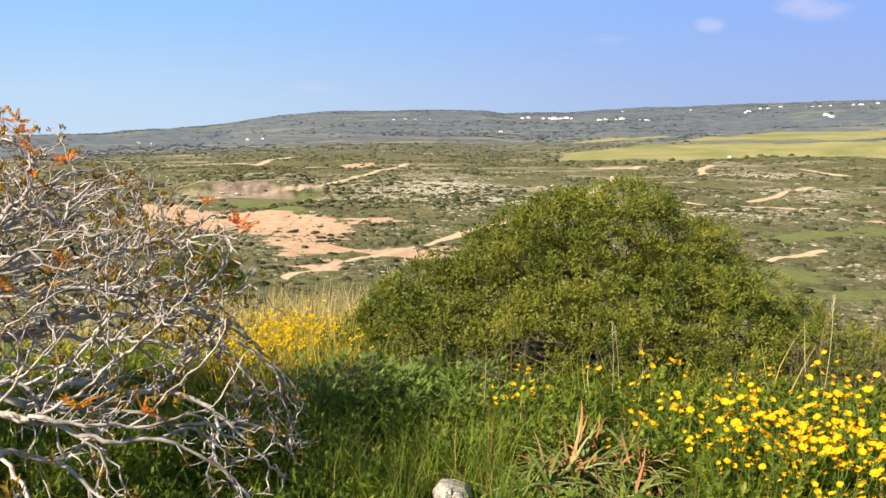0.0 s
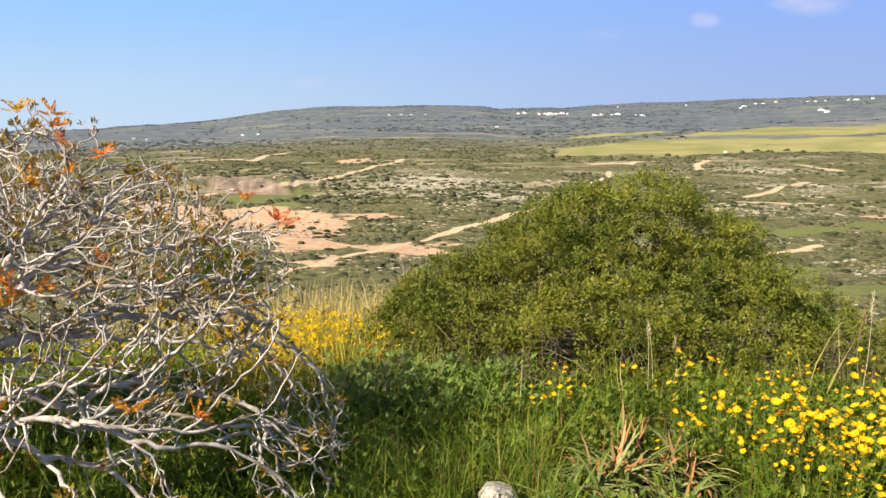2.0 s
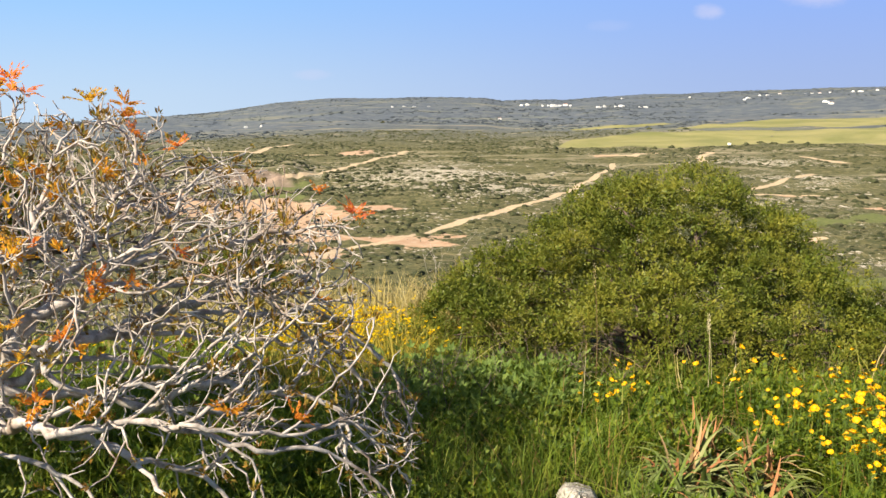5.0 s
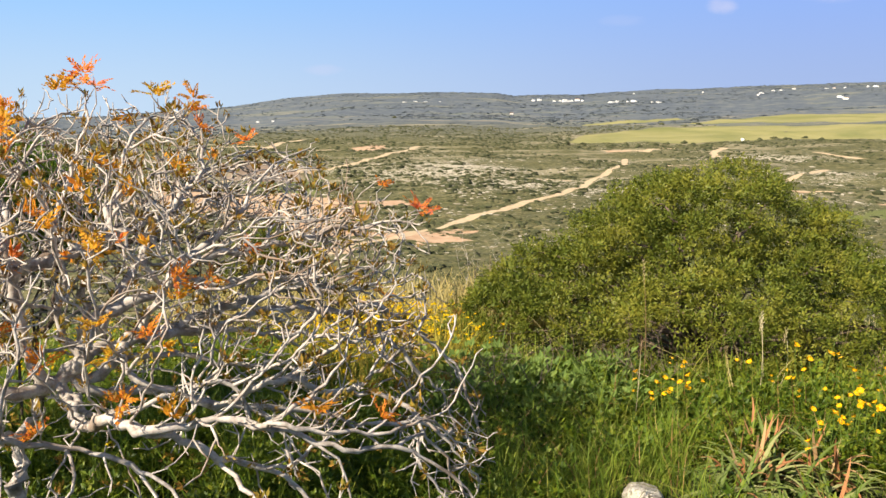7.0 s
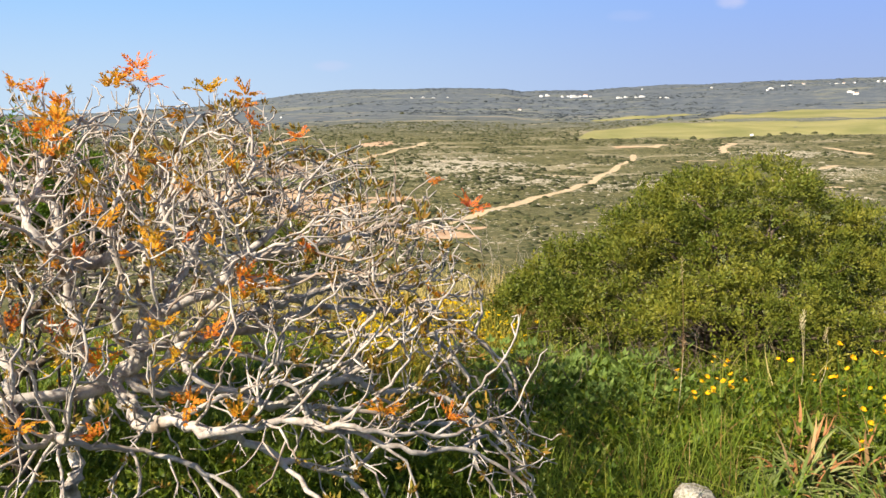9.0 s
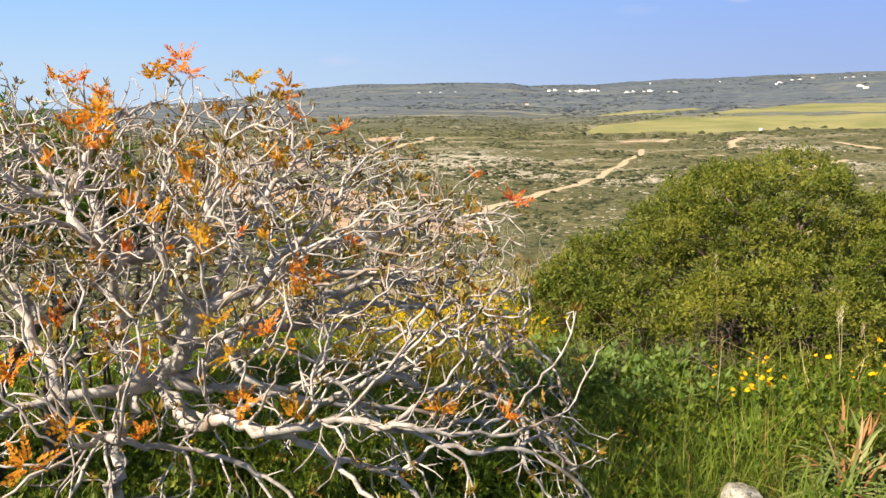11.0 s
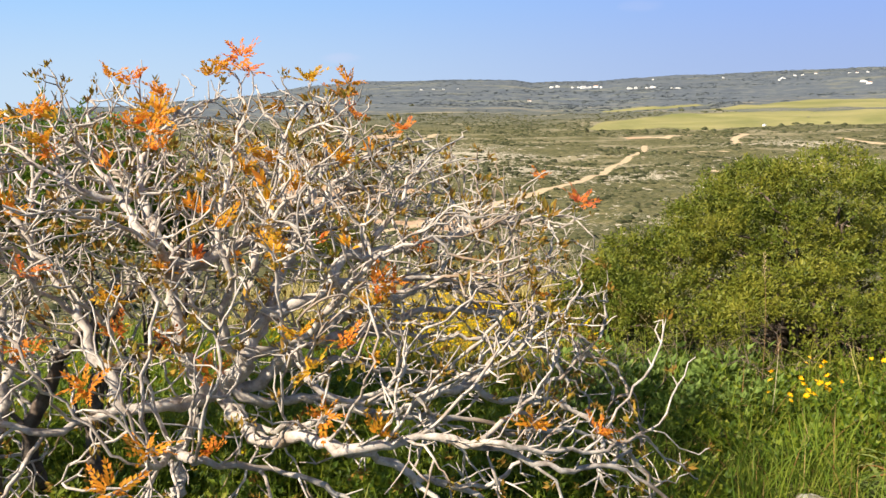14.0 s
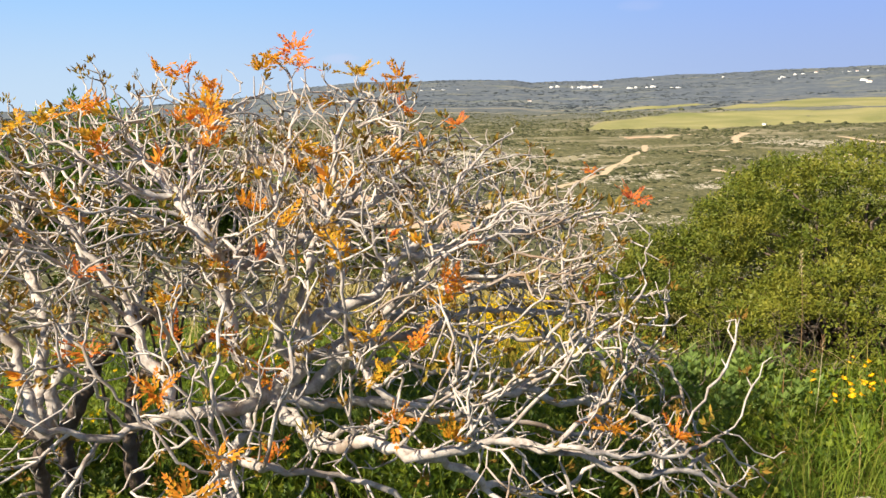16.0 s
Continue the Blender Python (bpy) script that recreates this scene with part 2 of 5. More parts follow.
FIELDS = [  # corners in plan
    [(101, 729), (125, 815), (215, 880), (300, 905), (345, 850), (285, 725), (197, 691)],
    [(285, 725), (345, 850), (620, 905), (640, 800), (430, 650), (371, 662), (347, 707)],
    [(255, 945), (329, 1034), (452, 1111), (600, 1090), (660, 960), (520, 930), (360, 925)],
    [(150, 1010), (185, 1060), (300, 1120), (310, 1060), (240, 1015)],
]
ROCKY = [(-4, 425, 40, 62, 0), (22, 362, 32, 24, 0), (-30, 400, 14, 16, 0), (110, 300, 26, 14, 10), (60, 330, 16, 20, 0), (170, 400, 30, 26, 0), (120, 180, 20, 12, 0), (200, 520, 40, 20, 0)]


def line_gap(x, y, line):
    best = np.full(np.shape(x), 1e9)
    for (ax, ay), (bx, by) in zip(line, line[1:]):
        dx, dy = bx - ax, by - ay
        t = np.clip(((x - ax) * dx + (y - ay) * dy) / (dx * dx + dy * dy), 0, 1)
        best = np.minimum(best, np.hypot(x - ax - t * dx, y - ay - t * dy))
    return best


def blob(x, y, cx, cy, a, b, turn):
    c, s = np.cos(np.radians(turn)), np.sin(np.radians(turn))
    u, v = (x - cx) * c + (y - cy) * s, -(x - cx) * s + (y - cy) * c
    return 1 - np.hypot(u / a, v / b)


def inside(x, y, poly):
    out, gap = np.zeros(np.shape(x), bool), line_gap(x, y, poly + poly[:1])
    for (ax, ay), (bx, by) in zip(poly, poly[1:] + poly[:1]):
        cross = (ay > y) != (by > y)
        out ^= cross & (x < (bx - ax) * (y - ay) / ((by - ay) or 1e-9) + ax)
    return np.where(out, gap, -gap)


def soil_of(x, y):
    wx, wy = x + 2.5 * fbm(x / 14, y / 14, 61, 2), y + 2.5 * fbm(x / 14, y / 14, 71, 2)
    s = np.full(np.shape(x), -1.0)
    for b in SOIL:
        s = np.maximum(s, 1.3 * blob(wx, wy, *b) + 0.45 * fbm(x / 9, y / 9, 81, 3))
    for poly in BARE:
        s = np.maximum(s, inside(wx, wy, poly) / 7 - 0.22 + 0.95 * fbm(x / 16, y / 6, 83, 3))
    return np.clip(s, -1, 1)


def track_of(x, y):
    wx, wy = x + 1.2 * fbm(x / 14, y / 14, 61, 2), y + 1.2 * fbm(x / 14, y / 14, 71, 2)
    s = np.full(np.shape(x), -1.0)
    for w, line in TRACKS:
        s = np.maximum(s, 1 - line_gap(wx, wy, line) / (0.85 * w))
    return np.clip(s, -1, 1)


def grass_of(x, y):
    g = np.full(np.shape(x), -1.0)
    for b in GRASSY:
        g = np.maximum(g, 1.5 * blob(x, y, *b) + 0.4 * fbm(x / 12, y / 12, 91, 3))
    return np.clip(g, -1, 1)


def field_of(x, y):
    f = np.full(np.shape(x), -1.0)
    for poly in FIELDS:
        f = np.maximum(f, inside(x, y, poly) / 12 + 0.25 * fbm(x / 30, y / 30, 95, 2))
    return np.clip(f, -1, 1)


def rocky_of(x, y):
    g = np.full(np.shape(x), -1.0)
    for b in ROCKY:
        g = np.maximum(g, 1.2 * blob(x, y, *b) + 0.5 * fbm(x / 16, y / 16, 97, 3))
    return np.clip(g, -1, 1)


s = Shader("garrigue", 0.95, spec=0.1)
n_big, n_mid, n_fine, n_pix = s.noise(0.03, 5), s.noise(0.16, 5, 0.65), s.noise(0.9, 4, 0.7), s.noise(9.0, 4, 0.7)
grass_c = s.ramp(n_mid, [(0.25, (0.07, 0.07, 0.028)), (0.5, (0.135, 0.122, 0.055)), (0.75, (0.25, 0.20, 0.115))])
stone_c = s.ramp(n_fine, [(0.3, (0.30, 0.26, 0.19)), (0.7, (0.50, 0.45, 0.36))])
earth_c = s.ramp(s.noise(0.35, 5), [(0.25, (0.35, 0.20, 0.12)), (0.5, (0.42, 0.28, 0.18)), (0.75, (0.47, 0.36, 0.26))])
lush_c = s.ramp(n_fine, [(0.3, (0.085, 0.105, 0.035)), (0.7, (0.165, 0.17, 0.06))])
crop_c = s.ramp(s.noise(0.011, 5, 0.6, distort=0.6), [(0.35, (0.165, 0.17, 0.062)), (0.5, (0.235, 0.22, 0.09)), (0.65, (0.30, 0.265, 0.12))])
stony = s.step(s.math("ADD", s.math("ADD", n_fine, s.math("MULTIPLY", n_big, 0.5)), s.math("MULTIPLY", s.attr("rocky"), 0.10)), 0.76, 0.88)
heath = s.step(s.noise(0.42, 6, 0.72, distort=0.4), 0.44, 0.53)
grass_c = s.mix(s.math("MULTIPLY", heath, 0.8), grass_c, s.ramp(n_fine, [(0.3, (0.035, 0.042, 0.018)), (0.7, (0.085, 0.088, 0.04))]))
c = s.mix(stony, grass_c, stone_c)
# aerial haze put into the base colour: blue-grey that grows with distance
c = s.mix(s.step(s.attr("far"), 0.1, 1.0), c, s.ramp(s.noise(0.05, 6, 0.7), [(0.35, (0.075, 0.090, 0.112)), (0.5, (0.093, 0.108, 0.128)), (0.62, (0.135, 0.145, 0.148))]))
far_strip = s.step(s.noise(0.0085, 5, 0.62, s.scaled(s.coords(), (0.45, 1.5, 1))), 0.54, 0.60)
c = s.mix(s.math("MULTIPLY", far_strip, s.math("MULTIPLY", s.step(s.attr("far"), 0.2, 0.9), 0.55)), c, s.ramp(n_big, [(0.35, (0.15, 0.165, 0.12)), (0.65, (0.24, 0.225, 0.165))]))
strip = s.step(s.noise(0.022, 5, 0.6, s.scaled(s.coords(), (0.45, 1.6, 1))), 0.53, 0.64)
c = s.mix(s.math("MULTIPLY", strip, s.math("MULTIPLY", s.attr("midway"), 0.7)), c, s.ramp(n_mid, [(0.3, (0.22, 0.19, 0.12)), (0.7, (0.36, 0.31, 0.21))]))
rough_edge = s.math("MULTIPLY", s.math("SUBTRACT", s.noise(0.5, 5, 0.7), 0.5), 1.7)
c = s.mix(s.step(s.math("ADD", s.attr("grassy"), rough_edge), -0.05, 0.25), c, lush_c)
c = s.mix(s.step(s.attr("crop"), -0.05, 0.10), c, crop_c)
c = s.mix(s.step(s.math("ADD", s.attr("soil"), rough_edge), -0.02, 0.12), c, earth_c)
c = s.mix(s.step(s.math("ADD", s.attr("track"), s.math("MULTIPLY", rough_edge, 0.6)), 0.0, 0.2), c, s.ramp(n_fine, [(0.3, (0.40, 0.29, 0.18)), (0.7, (0.52, 0.41, 0.28))]))
bank_c = s.mix(s.math("MULTIPLY", s.step(s.math("ADD", s.attr("bank"), s.math("MULTIPLY", rough_edge, 0.4)), 0.1, 0.6), 0.75), c, s.ramp(s.noise(0.2, 5, 0.7, s.scaled(s.coords(), (1, 0.15, 1))), [(0.35, (0.15, 0.105, 0.085)), (0.65, (0.33, 0.24, 0.195))]))
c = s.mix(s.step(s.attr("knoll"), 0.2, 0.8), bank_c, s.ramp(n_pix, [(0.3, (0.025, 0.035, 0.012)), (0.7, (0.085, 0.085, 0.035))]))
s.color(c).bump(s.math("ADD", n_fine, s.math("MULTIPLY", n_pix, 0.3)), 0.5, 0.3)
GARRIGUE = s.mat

az = np.radians(np.concatenate([np.arange(-180, -37, 3.0), np.arange(-36, 36.01, 0.18), np.arange(39, 180, 3.0)]))
rr = np.concatenate([[0.02], np.geomspace(0.3, 100, 95), np.geomspace(101.2, 1000, 220), np.geomspace(1015, 4700, 95)])
gx, gy = rr[:, None] * np.sin(az)[None], rr[:, None] * np.cos(az)[None]
gz = height(gx, gy)
na, nr = len(az), len(rr)
i, j = np.meshgrid(np.arange(nr - 1), np.arange(na), indexing="ij")
j2 = (j + 1) % na
quads = np.stack([i * na + j, i * na + j2, (i + 1) * na + j2, (i + 1) * na + j], -1).reshape(-1, 4)[:, ::-1]
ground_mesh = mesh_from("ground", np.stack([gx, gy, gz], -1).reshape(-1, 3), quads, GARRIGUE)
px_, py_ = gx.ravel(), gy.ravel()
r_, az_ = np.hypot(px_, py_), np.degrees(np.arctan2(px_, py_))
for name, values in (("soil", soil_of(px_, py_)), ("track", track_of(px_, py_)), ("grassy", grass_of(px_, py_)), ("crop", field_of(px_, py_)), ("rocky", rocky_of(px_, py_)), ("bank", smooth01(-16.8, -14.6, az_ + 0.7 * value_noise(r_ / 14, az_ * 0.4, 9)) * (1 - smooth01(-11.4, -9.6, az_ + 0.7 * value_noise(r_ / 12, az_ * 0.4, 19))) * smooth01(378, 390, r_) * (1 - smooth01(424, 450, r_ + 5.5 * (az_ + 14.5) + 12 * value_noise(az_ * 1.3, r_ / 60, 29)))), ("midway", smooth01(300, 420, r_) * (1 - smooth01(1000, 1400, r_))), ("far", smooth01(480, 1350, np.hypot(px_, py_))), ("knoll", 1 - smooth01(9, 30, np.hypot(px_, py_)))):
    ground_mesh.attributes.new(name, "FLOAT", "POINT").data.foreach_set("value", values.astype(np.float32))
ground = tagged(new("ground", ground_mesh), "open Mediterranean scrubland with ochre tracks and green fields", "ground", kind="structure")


# ---- scrub of the valley and woods of the far hills ----
def dome(sides, rings, seed):
    """A low lumpy bush: points and triangles."""
    g = np.random.default_rng(seed)
    v = []
    for k in range(rings):
        up = k / rings
        for a in range(sides):
            w = 2 * np.pi * (a + 0.5 * (k % 2)) / sides
            q = np.sqrt(1 - up**2) * (1 + g.uniform(-0.24, 0.24))
            v.append((q * np.cos(w), q * np.sin(w), up + g.uniform(-0.09, 0.09) - 0.12 * (k == 0)))
    v.append((g.uniform(-0.2, 0.2), g.uniform(-0.2, 0.2), 1.0))
    f = []
    for k in range(rings - 1):
        for a in range(sides):
            p, q = k * sides + a, k * sides + (a + 1) % sides
            f += [(p, q, q + sides), (p, q + sides, p + sides)]
    top = (rings - 1) * sides
    f += [(top + a, top + (a + 1) % sides, len(v) - 1) for a in range(sides)]
    return np.array(v), np.array(f)


def turned(angle):
    c, s_, o = np.cos(angle), np.sin(angle), np.zeros_like(angle)
    return np.stack([np.stack([c, -s_, o], -1), np.stack([s_, c, o], -1), np.stack([o, o, o + 1], -1)], -2)


def scrub(count, r0, r1, lo, hi, sides, rings, seed, wide=34, bare=0.15, power=1.0, flat=0.6, bands=False):
    g = np.random.default_rng(seed)
    a = np.radians(g.uniform(-wide, wide, count))
    r = (r0**power + (r1**power - r0**power) * g.random(count)) ** (1 / power)
    x, y = r * np.sin(a), r * np.cos(a)
    keep = (soil_of(x, y) < np.where(g.random(count) < 0.26 + 0.14 * (y < 262), 1.5, -0.12)) & (track_of(x, y) < -0.1) & (field_of(x, y) < -0.25) & (grass_of(x, y) < 0.3)
    keep &= ~((r > 372) & (r < 445) & (np.abs(np.degrees(a) + 12.8) < 4.5) & (g.random(count) < 0.95))
    if bands:  # hedges and woods that lie across the view
        keep &= (fbm(x / 260, y / 60, 77, 3) > -0.05) & (g.random(count) < 1 - 0.7 * smooth01(1500, 1900, r))
    keep &= fbm(x / (r0 / 7), y / (r0 / 7), seed, 3) + 0.5 * g.uniform(-1, 1, count) > bare
    x, y, r = x[keep], y[keep], r[keep]
    size = (lo + (hi - lo) * g.random(len(x)) ** 2.2)
    size = np.stack([size * g.uniform(0.8, 1.5, len(x)), size * g.uniform(0.8, 1.2, len(x)), size * flat * g.uniform(0.7, 1.2, len(x))], -1)
    place = np.stack([x, y, height(x, y) - 0.05], -1)
    tv, tf = zip(*[dome(sides, rings, seed * 10 + q) for q in range(5)])
    pick = g.integers(0, 5, len(x))
    return joined([scatter(tv[q], tf[q], place[pick == q], turned(g.uniform(0, 6.3, (pick == q).sum())), size[pick == q]) for q in range(5)])


def scrub_material(name, stops, scale, by_object=False):
    s = Shader(name, 0.9, spec=0.1)
    f = s.math("ADD", s.math("MULTIPLY", s.random() if by_object else s.island(), 0.55), s.math("MULTIPLY", s.noise(scale, 4, 0.75), 0.45))
    s.color(s.ramp(f, stops)).bump(s.noise(scale * 2, 3, 0.7), 0.9, 0.5 / scale * 2)
    return s.mat


SCRUB = scrub_material("scrub_leaf", [(0.15, (0.036, 0.042, 0.021)), (0.45, (0.068, 0.075, 0.036)), (0.65, (0.105, 0.108, 0.054)), (0.9, (0.17, 0.15, 0.085))], 1.6)
# the far woods carry the haze in their leaf colour, cooler and paler
HAZY_WOODS = scrub_material("hazy_wood_leaf", [(0.2, (0.068, 0.084, 0.100)), (0.5, (0.086, 0.102, 0.116)), (0.85, (0.112, 0.128, 0.135))], 0.4)
near_scrub = joined([scrub(9000, 60, 330, 0.35, 1.5, 8, 4, 11, power=1.7, bare=0.12), scrub(16000, 60, 330, 0.2, 0.6, 6, 2, 12, power=1.7, bare=-0.15)])
tagged(new("valley_scrub", mesh_from("valley_scrub", *near_scrub, SCRUB)), "low dark green mastic and heath scrub on stony ground", "scrub", kind="stuff")
mid_scrub = joined([scrub(30000, 320, 950, 0.45, 2.0, 6, 2, 13, power=1.5, bare=-0.1)])
tagged(new("valley_scrub", mesh_from("valley_scrub", *mid_scrub, SCRUB)), "dark green scrub spread over the valley floor", "scrub", kind="stuff")
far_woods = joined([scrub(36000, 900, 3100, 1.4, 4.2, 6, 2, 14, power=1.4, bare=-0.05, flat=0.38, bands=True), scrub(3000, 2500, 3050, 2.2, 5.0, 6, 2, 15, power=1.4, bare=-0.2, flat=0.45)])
tagged(new("far_woods", mesh_from("far_woods", *far_woods, HAZY_WOODS)), "woods and scrub on the distant hills, coloured blue-grey for haze", "woods", kind="stuff")

# the nearest bushes of the valley, one by one
def valley_bush(seed):
    v, f = joined([scatter(*dome(8, 4, seed + k), np.array([p]), turned(np.array([1.3 * k])), np.array([q])) for k, (p, q) in enumerate((((0, 0, 0), (1, 1, 0.75)), ((0.7, 0.2, -0.02), (0.7, 0.65, 0.5)), ((-0.6, -0.3, -0.02), (0.65, 0.7, 0.55)), ((0.1, 0.6, -0.02), (0.6, 0.55, 0.6))))])
    return mesh_from("bush", v, f, SCRUB_ONE)


SCRUB_ONE = scrub_material("bush_leaf", [(0.15, (0.036, 0.042, 0.021)), (0.45, (0.068, 0.075, 0.036)), (0.65, (0.105, 0.108, 0.054)), (0.9, (0.15, 0.14, 0.075))], 2.2, True)
VALLEY_BUSH = [valley_bush(1200 + 9 * q) for q in range(6)]
g = np.random.default_rng(1190)
a, r = np.radians(g.uniform(-12, 31, 900)), 110 * (300 / 110) ** g.random(900)
x, y = r * np.sin(a), r * np.cos(a)
keep = (soil_of(x, y) < 0.0) & (track_of(x, y) < -0.2) & (grass_of(x, y) < 0.4) & (fbm(x / 22, y / 22, 23, 3) > -0.15)
for x, y in list(zip(x[keep], y[keep]))[:260]:
    ob = tagged(new("bush", VALLEY_BUSH[g.integers(6)]), "rounded dark green scrub bush on the stony valley floor", "bush", "bushes of the valley floor")
    ob.matrix_basis = pose(x, y, float(height(x, y)) - 0.1, 0, 0, g.uniform(0, 360)) @ Matrix.Scale(0.5 + 0.9 * g.random() ** 2, 4)

# pale stones strewn over the open ground
g = np.random.default_rng(16)
a, r = np.radians(g.uniform(-33, 33, 11000)), 90 * (560 / 90) ** g.random(11000)
x, y = r * np.sin(a), r * np.cos(a)
keep = (soil_of(x, y) < 0.1) & (track_of(x, y) < 0) & (grass_of(x, y) < 0) & (rocky_of(x, y) + 0.9 * fbm(x / 20, y / 20, 17, 3) + 0.3 * g.uniform(-1, 1, len(x)) > -0.55)
x, y, r = x[keep], y[keep], r[keep]
size = g.uniform(0.12, 0.5, len(x)) * np.clip(r / 200, 0.7, 2.0)
stone = scatter(*dome(6, 2, 91), np.stack([x, y, height(x, y) - 0.03], -1), turned(g.uniform(0, 6.3, len(x))), np.stack([size * g.uniform(1, 2.4, len(x)), size, size * 0.45], -1))
s = Shader("field_stone", 0.95, spec=0.1)
s.color(s.ramp(s.island(), [(0.1, (0.27, 0.235, 0.18)), (0.9, (0.50, 0.45, 0.37))]))
tagged(new("field_stones", mesh_from("field_stones", *stone, s.mat, smooth=False)), "pale limestone rubble strewn over the scrubland", "stones", kind="stuff")

# ---- plants near the camera: templates ----
# a leaf along +y: folded along its rib
LEAF_V = np.array([(0, 0, 0), (-0.18, 0.45, 0.05), (0, 1, 0.0), (0.18, 0.45, 0.05)])
LEAF_F = np.array([(0, 3, 2), (0, 2, 1)])


def shoot(leaves, length, leaf, seed, spread=0.9, broad=1.0):
    """A twig tip along +y set with leaves."""
    g = np.random.default_rng(seed)
    t = np.linspace(0.15, 1, leaves)
    w = np.arange(leaves) * 2.4 + g.uniform(-0.4, 0.4, leaves)
    place = np.stack([0.02 * length * np.cos(w), t * length, 0.02 * length * np.sin(w)], -1)
    out = spread * (1.15 - 0.75 * t)
    d = np.stack([np.cos(w) * out, np.ones(leaves) * 0.75, np.sin(w) * out], -1)
    return scatter(LEAF_V * [broad, 1, 1], LEAF_F, place, frames_along(d, g.uniform(-0.6, 0.6, leaves)), leaf * g.uniform(0.7, 1.2, leaves))


def compound_leaf(seed, pairs=5, full=0.34):
    """A feathery leaf along +y that arches up and over."""
    g = np.random.default_rng(seed)
    t = np.linspace(0.25, 1.0, pairs)
    spine = lambda q: np.stack([0 * q, q * 0.85, 0.55 * q - 0.45 * q**2], -1)
    out = []
    for side in (-1, 1):
        d = np.stack([np.full(pairs, side * 0.9), np.full(pairs, 0.6), g.normal(0, 0.25, pairs)], -1)
        out.append(scatter(LEAF_V * [1.5, 1, 1], LEAF_F, spine(t), frames_along(d, g.uniform(-0.5, 0.5, pairs)), full * (1.15 - 0.6 * t)))
    out.append(scatter(LEAF_V * [1.3, 1, 1], LEAF_F, spine(np.array([0.95])), frames_along(np.array([[0, 1.0, -0.1]]), np.zeros(1)), np.array([0.3])))
    return joined(out)


def on_lobes(lobes, count, seed, inset=1.0, low=-0.1, lump=0.10):
    """Places and outward ways on the skin of a union of domes (x, y, z, rx, ry, rz)."""
    g = np.random.default_rng(seed)
    lobes = np.array(lobes, float)
    area = lobes[:, 3] * lobes[:, 4] + lobes[:, 5] * (lobes[:, 3] + lobes[:, 4])
    pick = g.choice(len(lobes), count, p=area / area.sum())
    d = unit(g.normal(size=(count, 3)))
    d[:, 2] = np.where(d[:, 2] < low, -d[:, 2], d[:, 2])
    L = lobes[pick]
    p = L[:, :3] + d * L[:, 3:] * inset
    bump = lump * (fbm(d[:, 0] * 3.3 + pick * 7, d[:, 1] * 3.3 + d[:, 2] * 2.9, seed, 3))
    way = unit(d / L[:, 3:])
    p = p + way * bump[:, None]
    hidden = np.zeros(count, bool)
    for k, l in enumerate(lobes):
        hidden |= (pick != k) & ((((p - l[:3]) / (l[3:] * inset * 0.94)) ** 2).sum(-1) < 1)
    return p[~hidden], way[~hidden]


def foliage(lobes, count, seed, templates, size, inset=1.0, up=0.5, lump=0.10, wild=0.45):
    p, way = on_lobes(lobes, count, seed, inset, lump=lump)
    g = np.random.default_rng(seed + 1)
    way = unit(way + [0, 0, up] + wild * g.normal(size=way.shape))
    pick = g.integers(0, len(templates), len(p))
    out = []
    for k, (tv, tf) in enumerate(templates):
        m = pick == k
        out.append(scatter(tv, tf, p[m] - way[m] * 0.05, frames_along(way[m], g.uniform(0, 6.3, m.sum())), size * g.uniform(0.7, 1.3, m.sum())))
    return joined(out)


def stems(lobes, seed, base, count, thick):
    """Crooked inner branches that rise from the foot of a bush into its lobes."""
    g, out = np.random.default_rng(seed), []
    p, _ = on_lobes(lobes, count * 2, seed, 0.72)
    for q in p[:count]:
        t = np.linspace(0, 1, 9)[:, None]
        foot = np.array(base) + np.append(g.normal(0, 0.12, 2), 0)
        line = foot + (q - foot) * t + [0, 0, 0.25] * np.sin(t * np.pi) * (q[2] - foot[2])
        line[1:-1] += g.normal(0, 0.03, (7, 3))
        out.append((line, thick * (1 - 0.8 * t[:, 0])))
    return out


MASTIC = leaf_material("mastic_leaf", [(0.2, (0.042, 0.058, 0.008)), (0.42, (0.094, 0.122, 0.014)), (0.58, (0.175, 0.18, 0.022)), (0.82, (0.29, 0.255, 0.035))], 0.22, 0.42, 0.45, patch=2.6, speck=0.16)
GLOSSY_LEAF = leaf_material("glossy_leaf", [(0.15, (0.03, 0.075, 0.010)), (0.5, (0.075, 0.15, 0.016)), (0.9, (0.16, 0.25, 0.03))], 0.32, 0.3, 0.6)
GREY_LEAF = leaf_material("grey_leaf", [(0.15, (0.06, 0.075, 0.03)), (0.5, (0.12, 0.135, 0.05)), (0.9, (0.22, 0.20, 0.09))], 0.25, 0.6, 0.3)
s = Shader("brown_bark", 0.85, spec=0.2)
s.color(s.ramp(s.noise(30, 4), [(0.3, (0.05, 0.035, 0.025)), (0.7, (0.16, 0.12, 0.09))])).bump(s.noise(60, 3), 0.6, 0.004)
BROWN_BARK = s.mat

SHOOTS = [shoot(15, 0.10, 0.025, 100 + q, 1.1) for q in range(5)]


def leafy_tuft(seed, shoots=13):
    """Shoots that radiate from one twig end: a rounded cushion of leaves along +y."""
    g = np.random.default_rng(seed)
    d = unit(g.normal(size=(shoots, 3)) * [1, 0.55, 1] + [0, 0.75, 0])
    out = [scatter(*shoot(9, 0.080, 0.025, seed * 20 + k, 1.0, 1.2), q[None] * 0.016, frames_along(q[None], g.uniform(0, 6.3, 1)), g.uniform(0.75, 1.2, 1)) for k, q in enumerate(d)]
    return joined(out)


TUFTS = [leafy_tuft(170 + q) for q in range(6)]
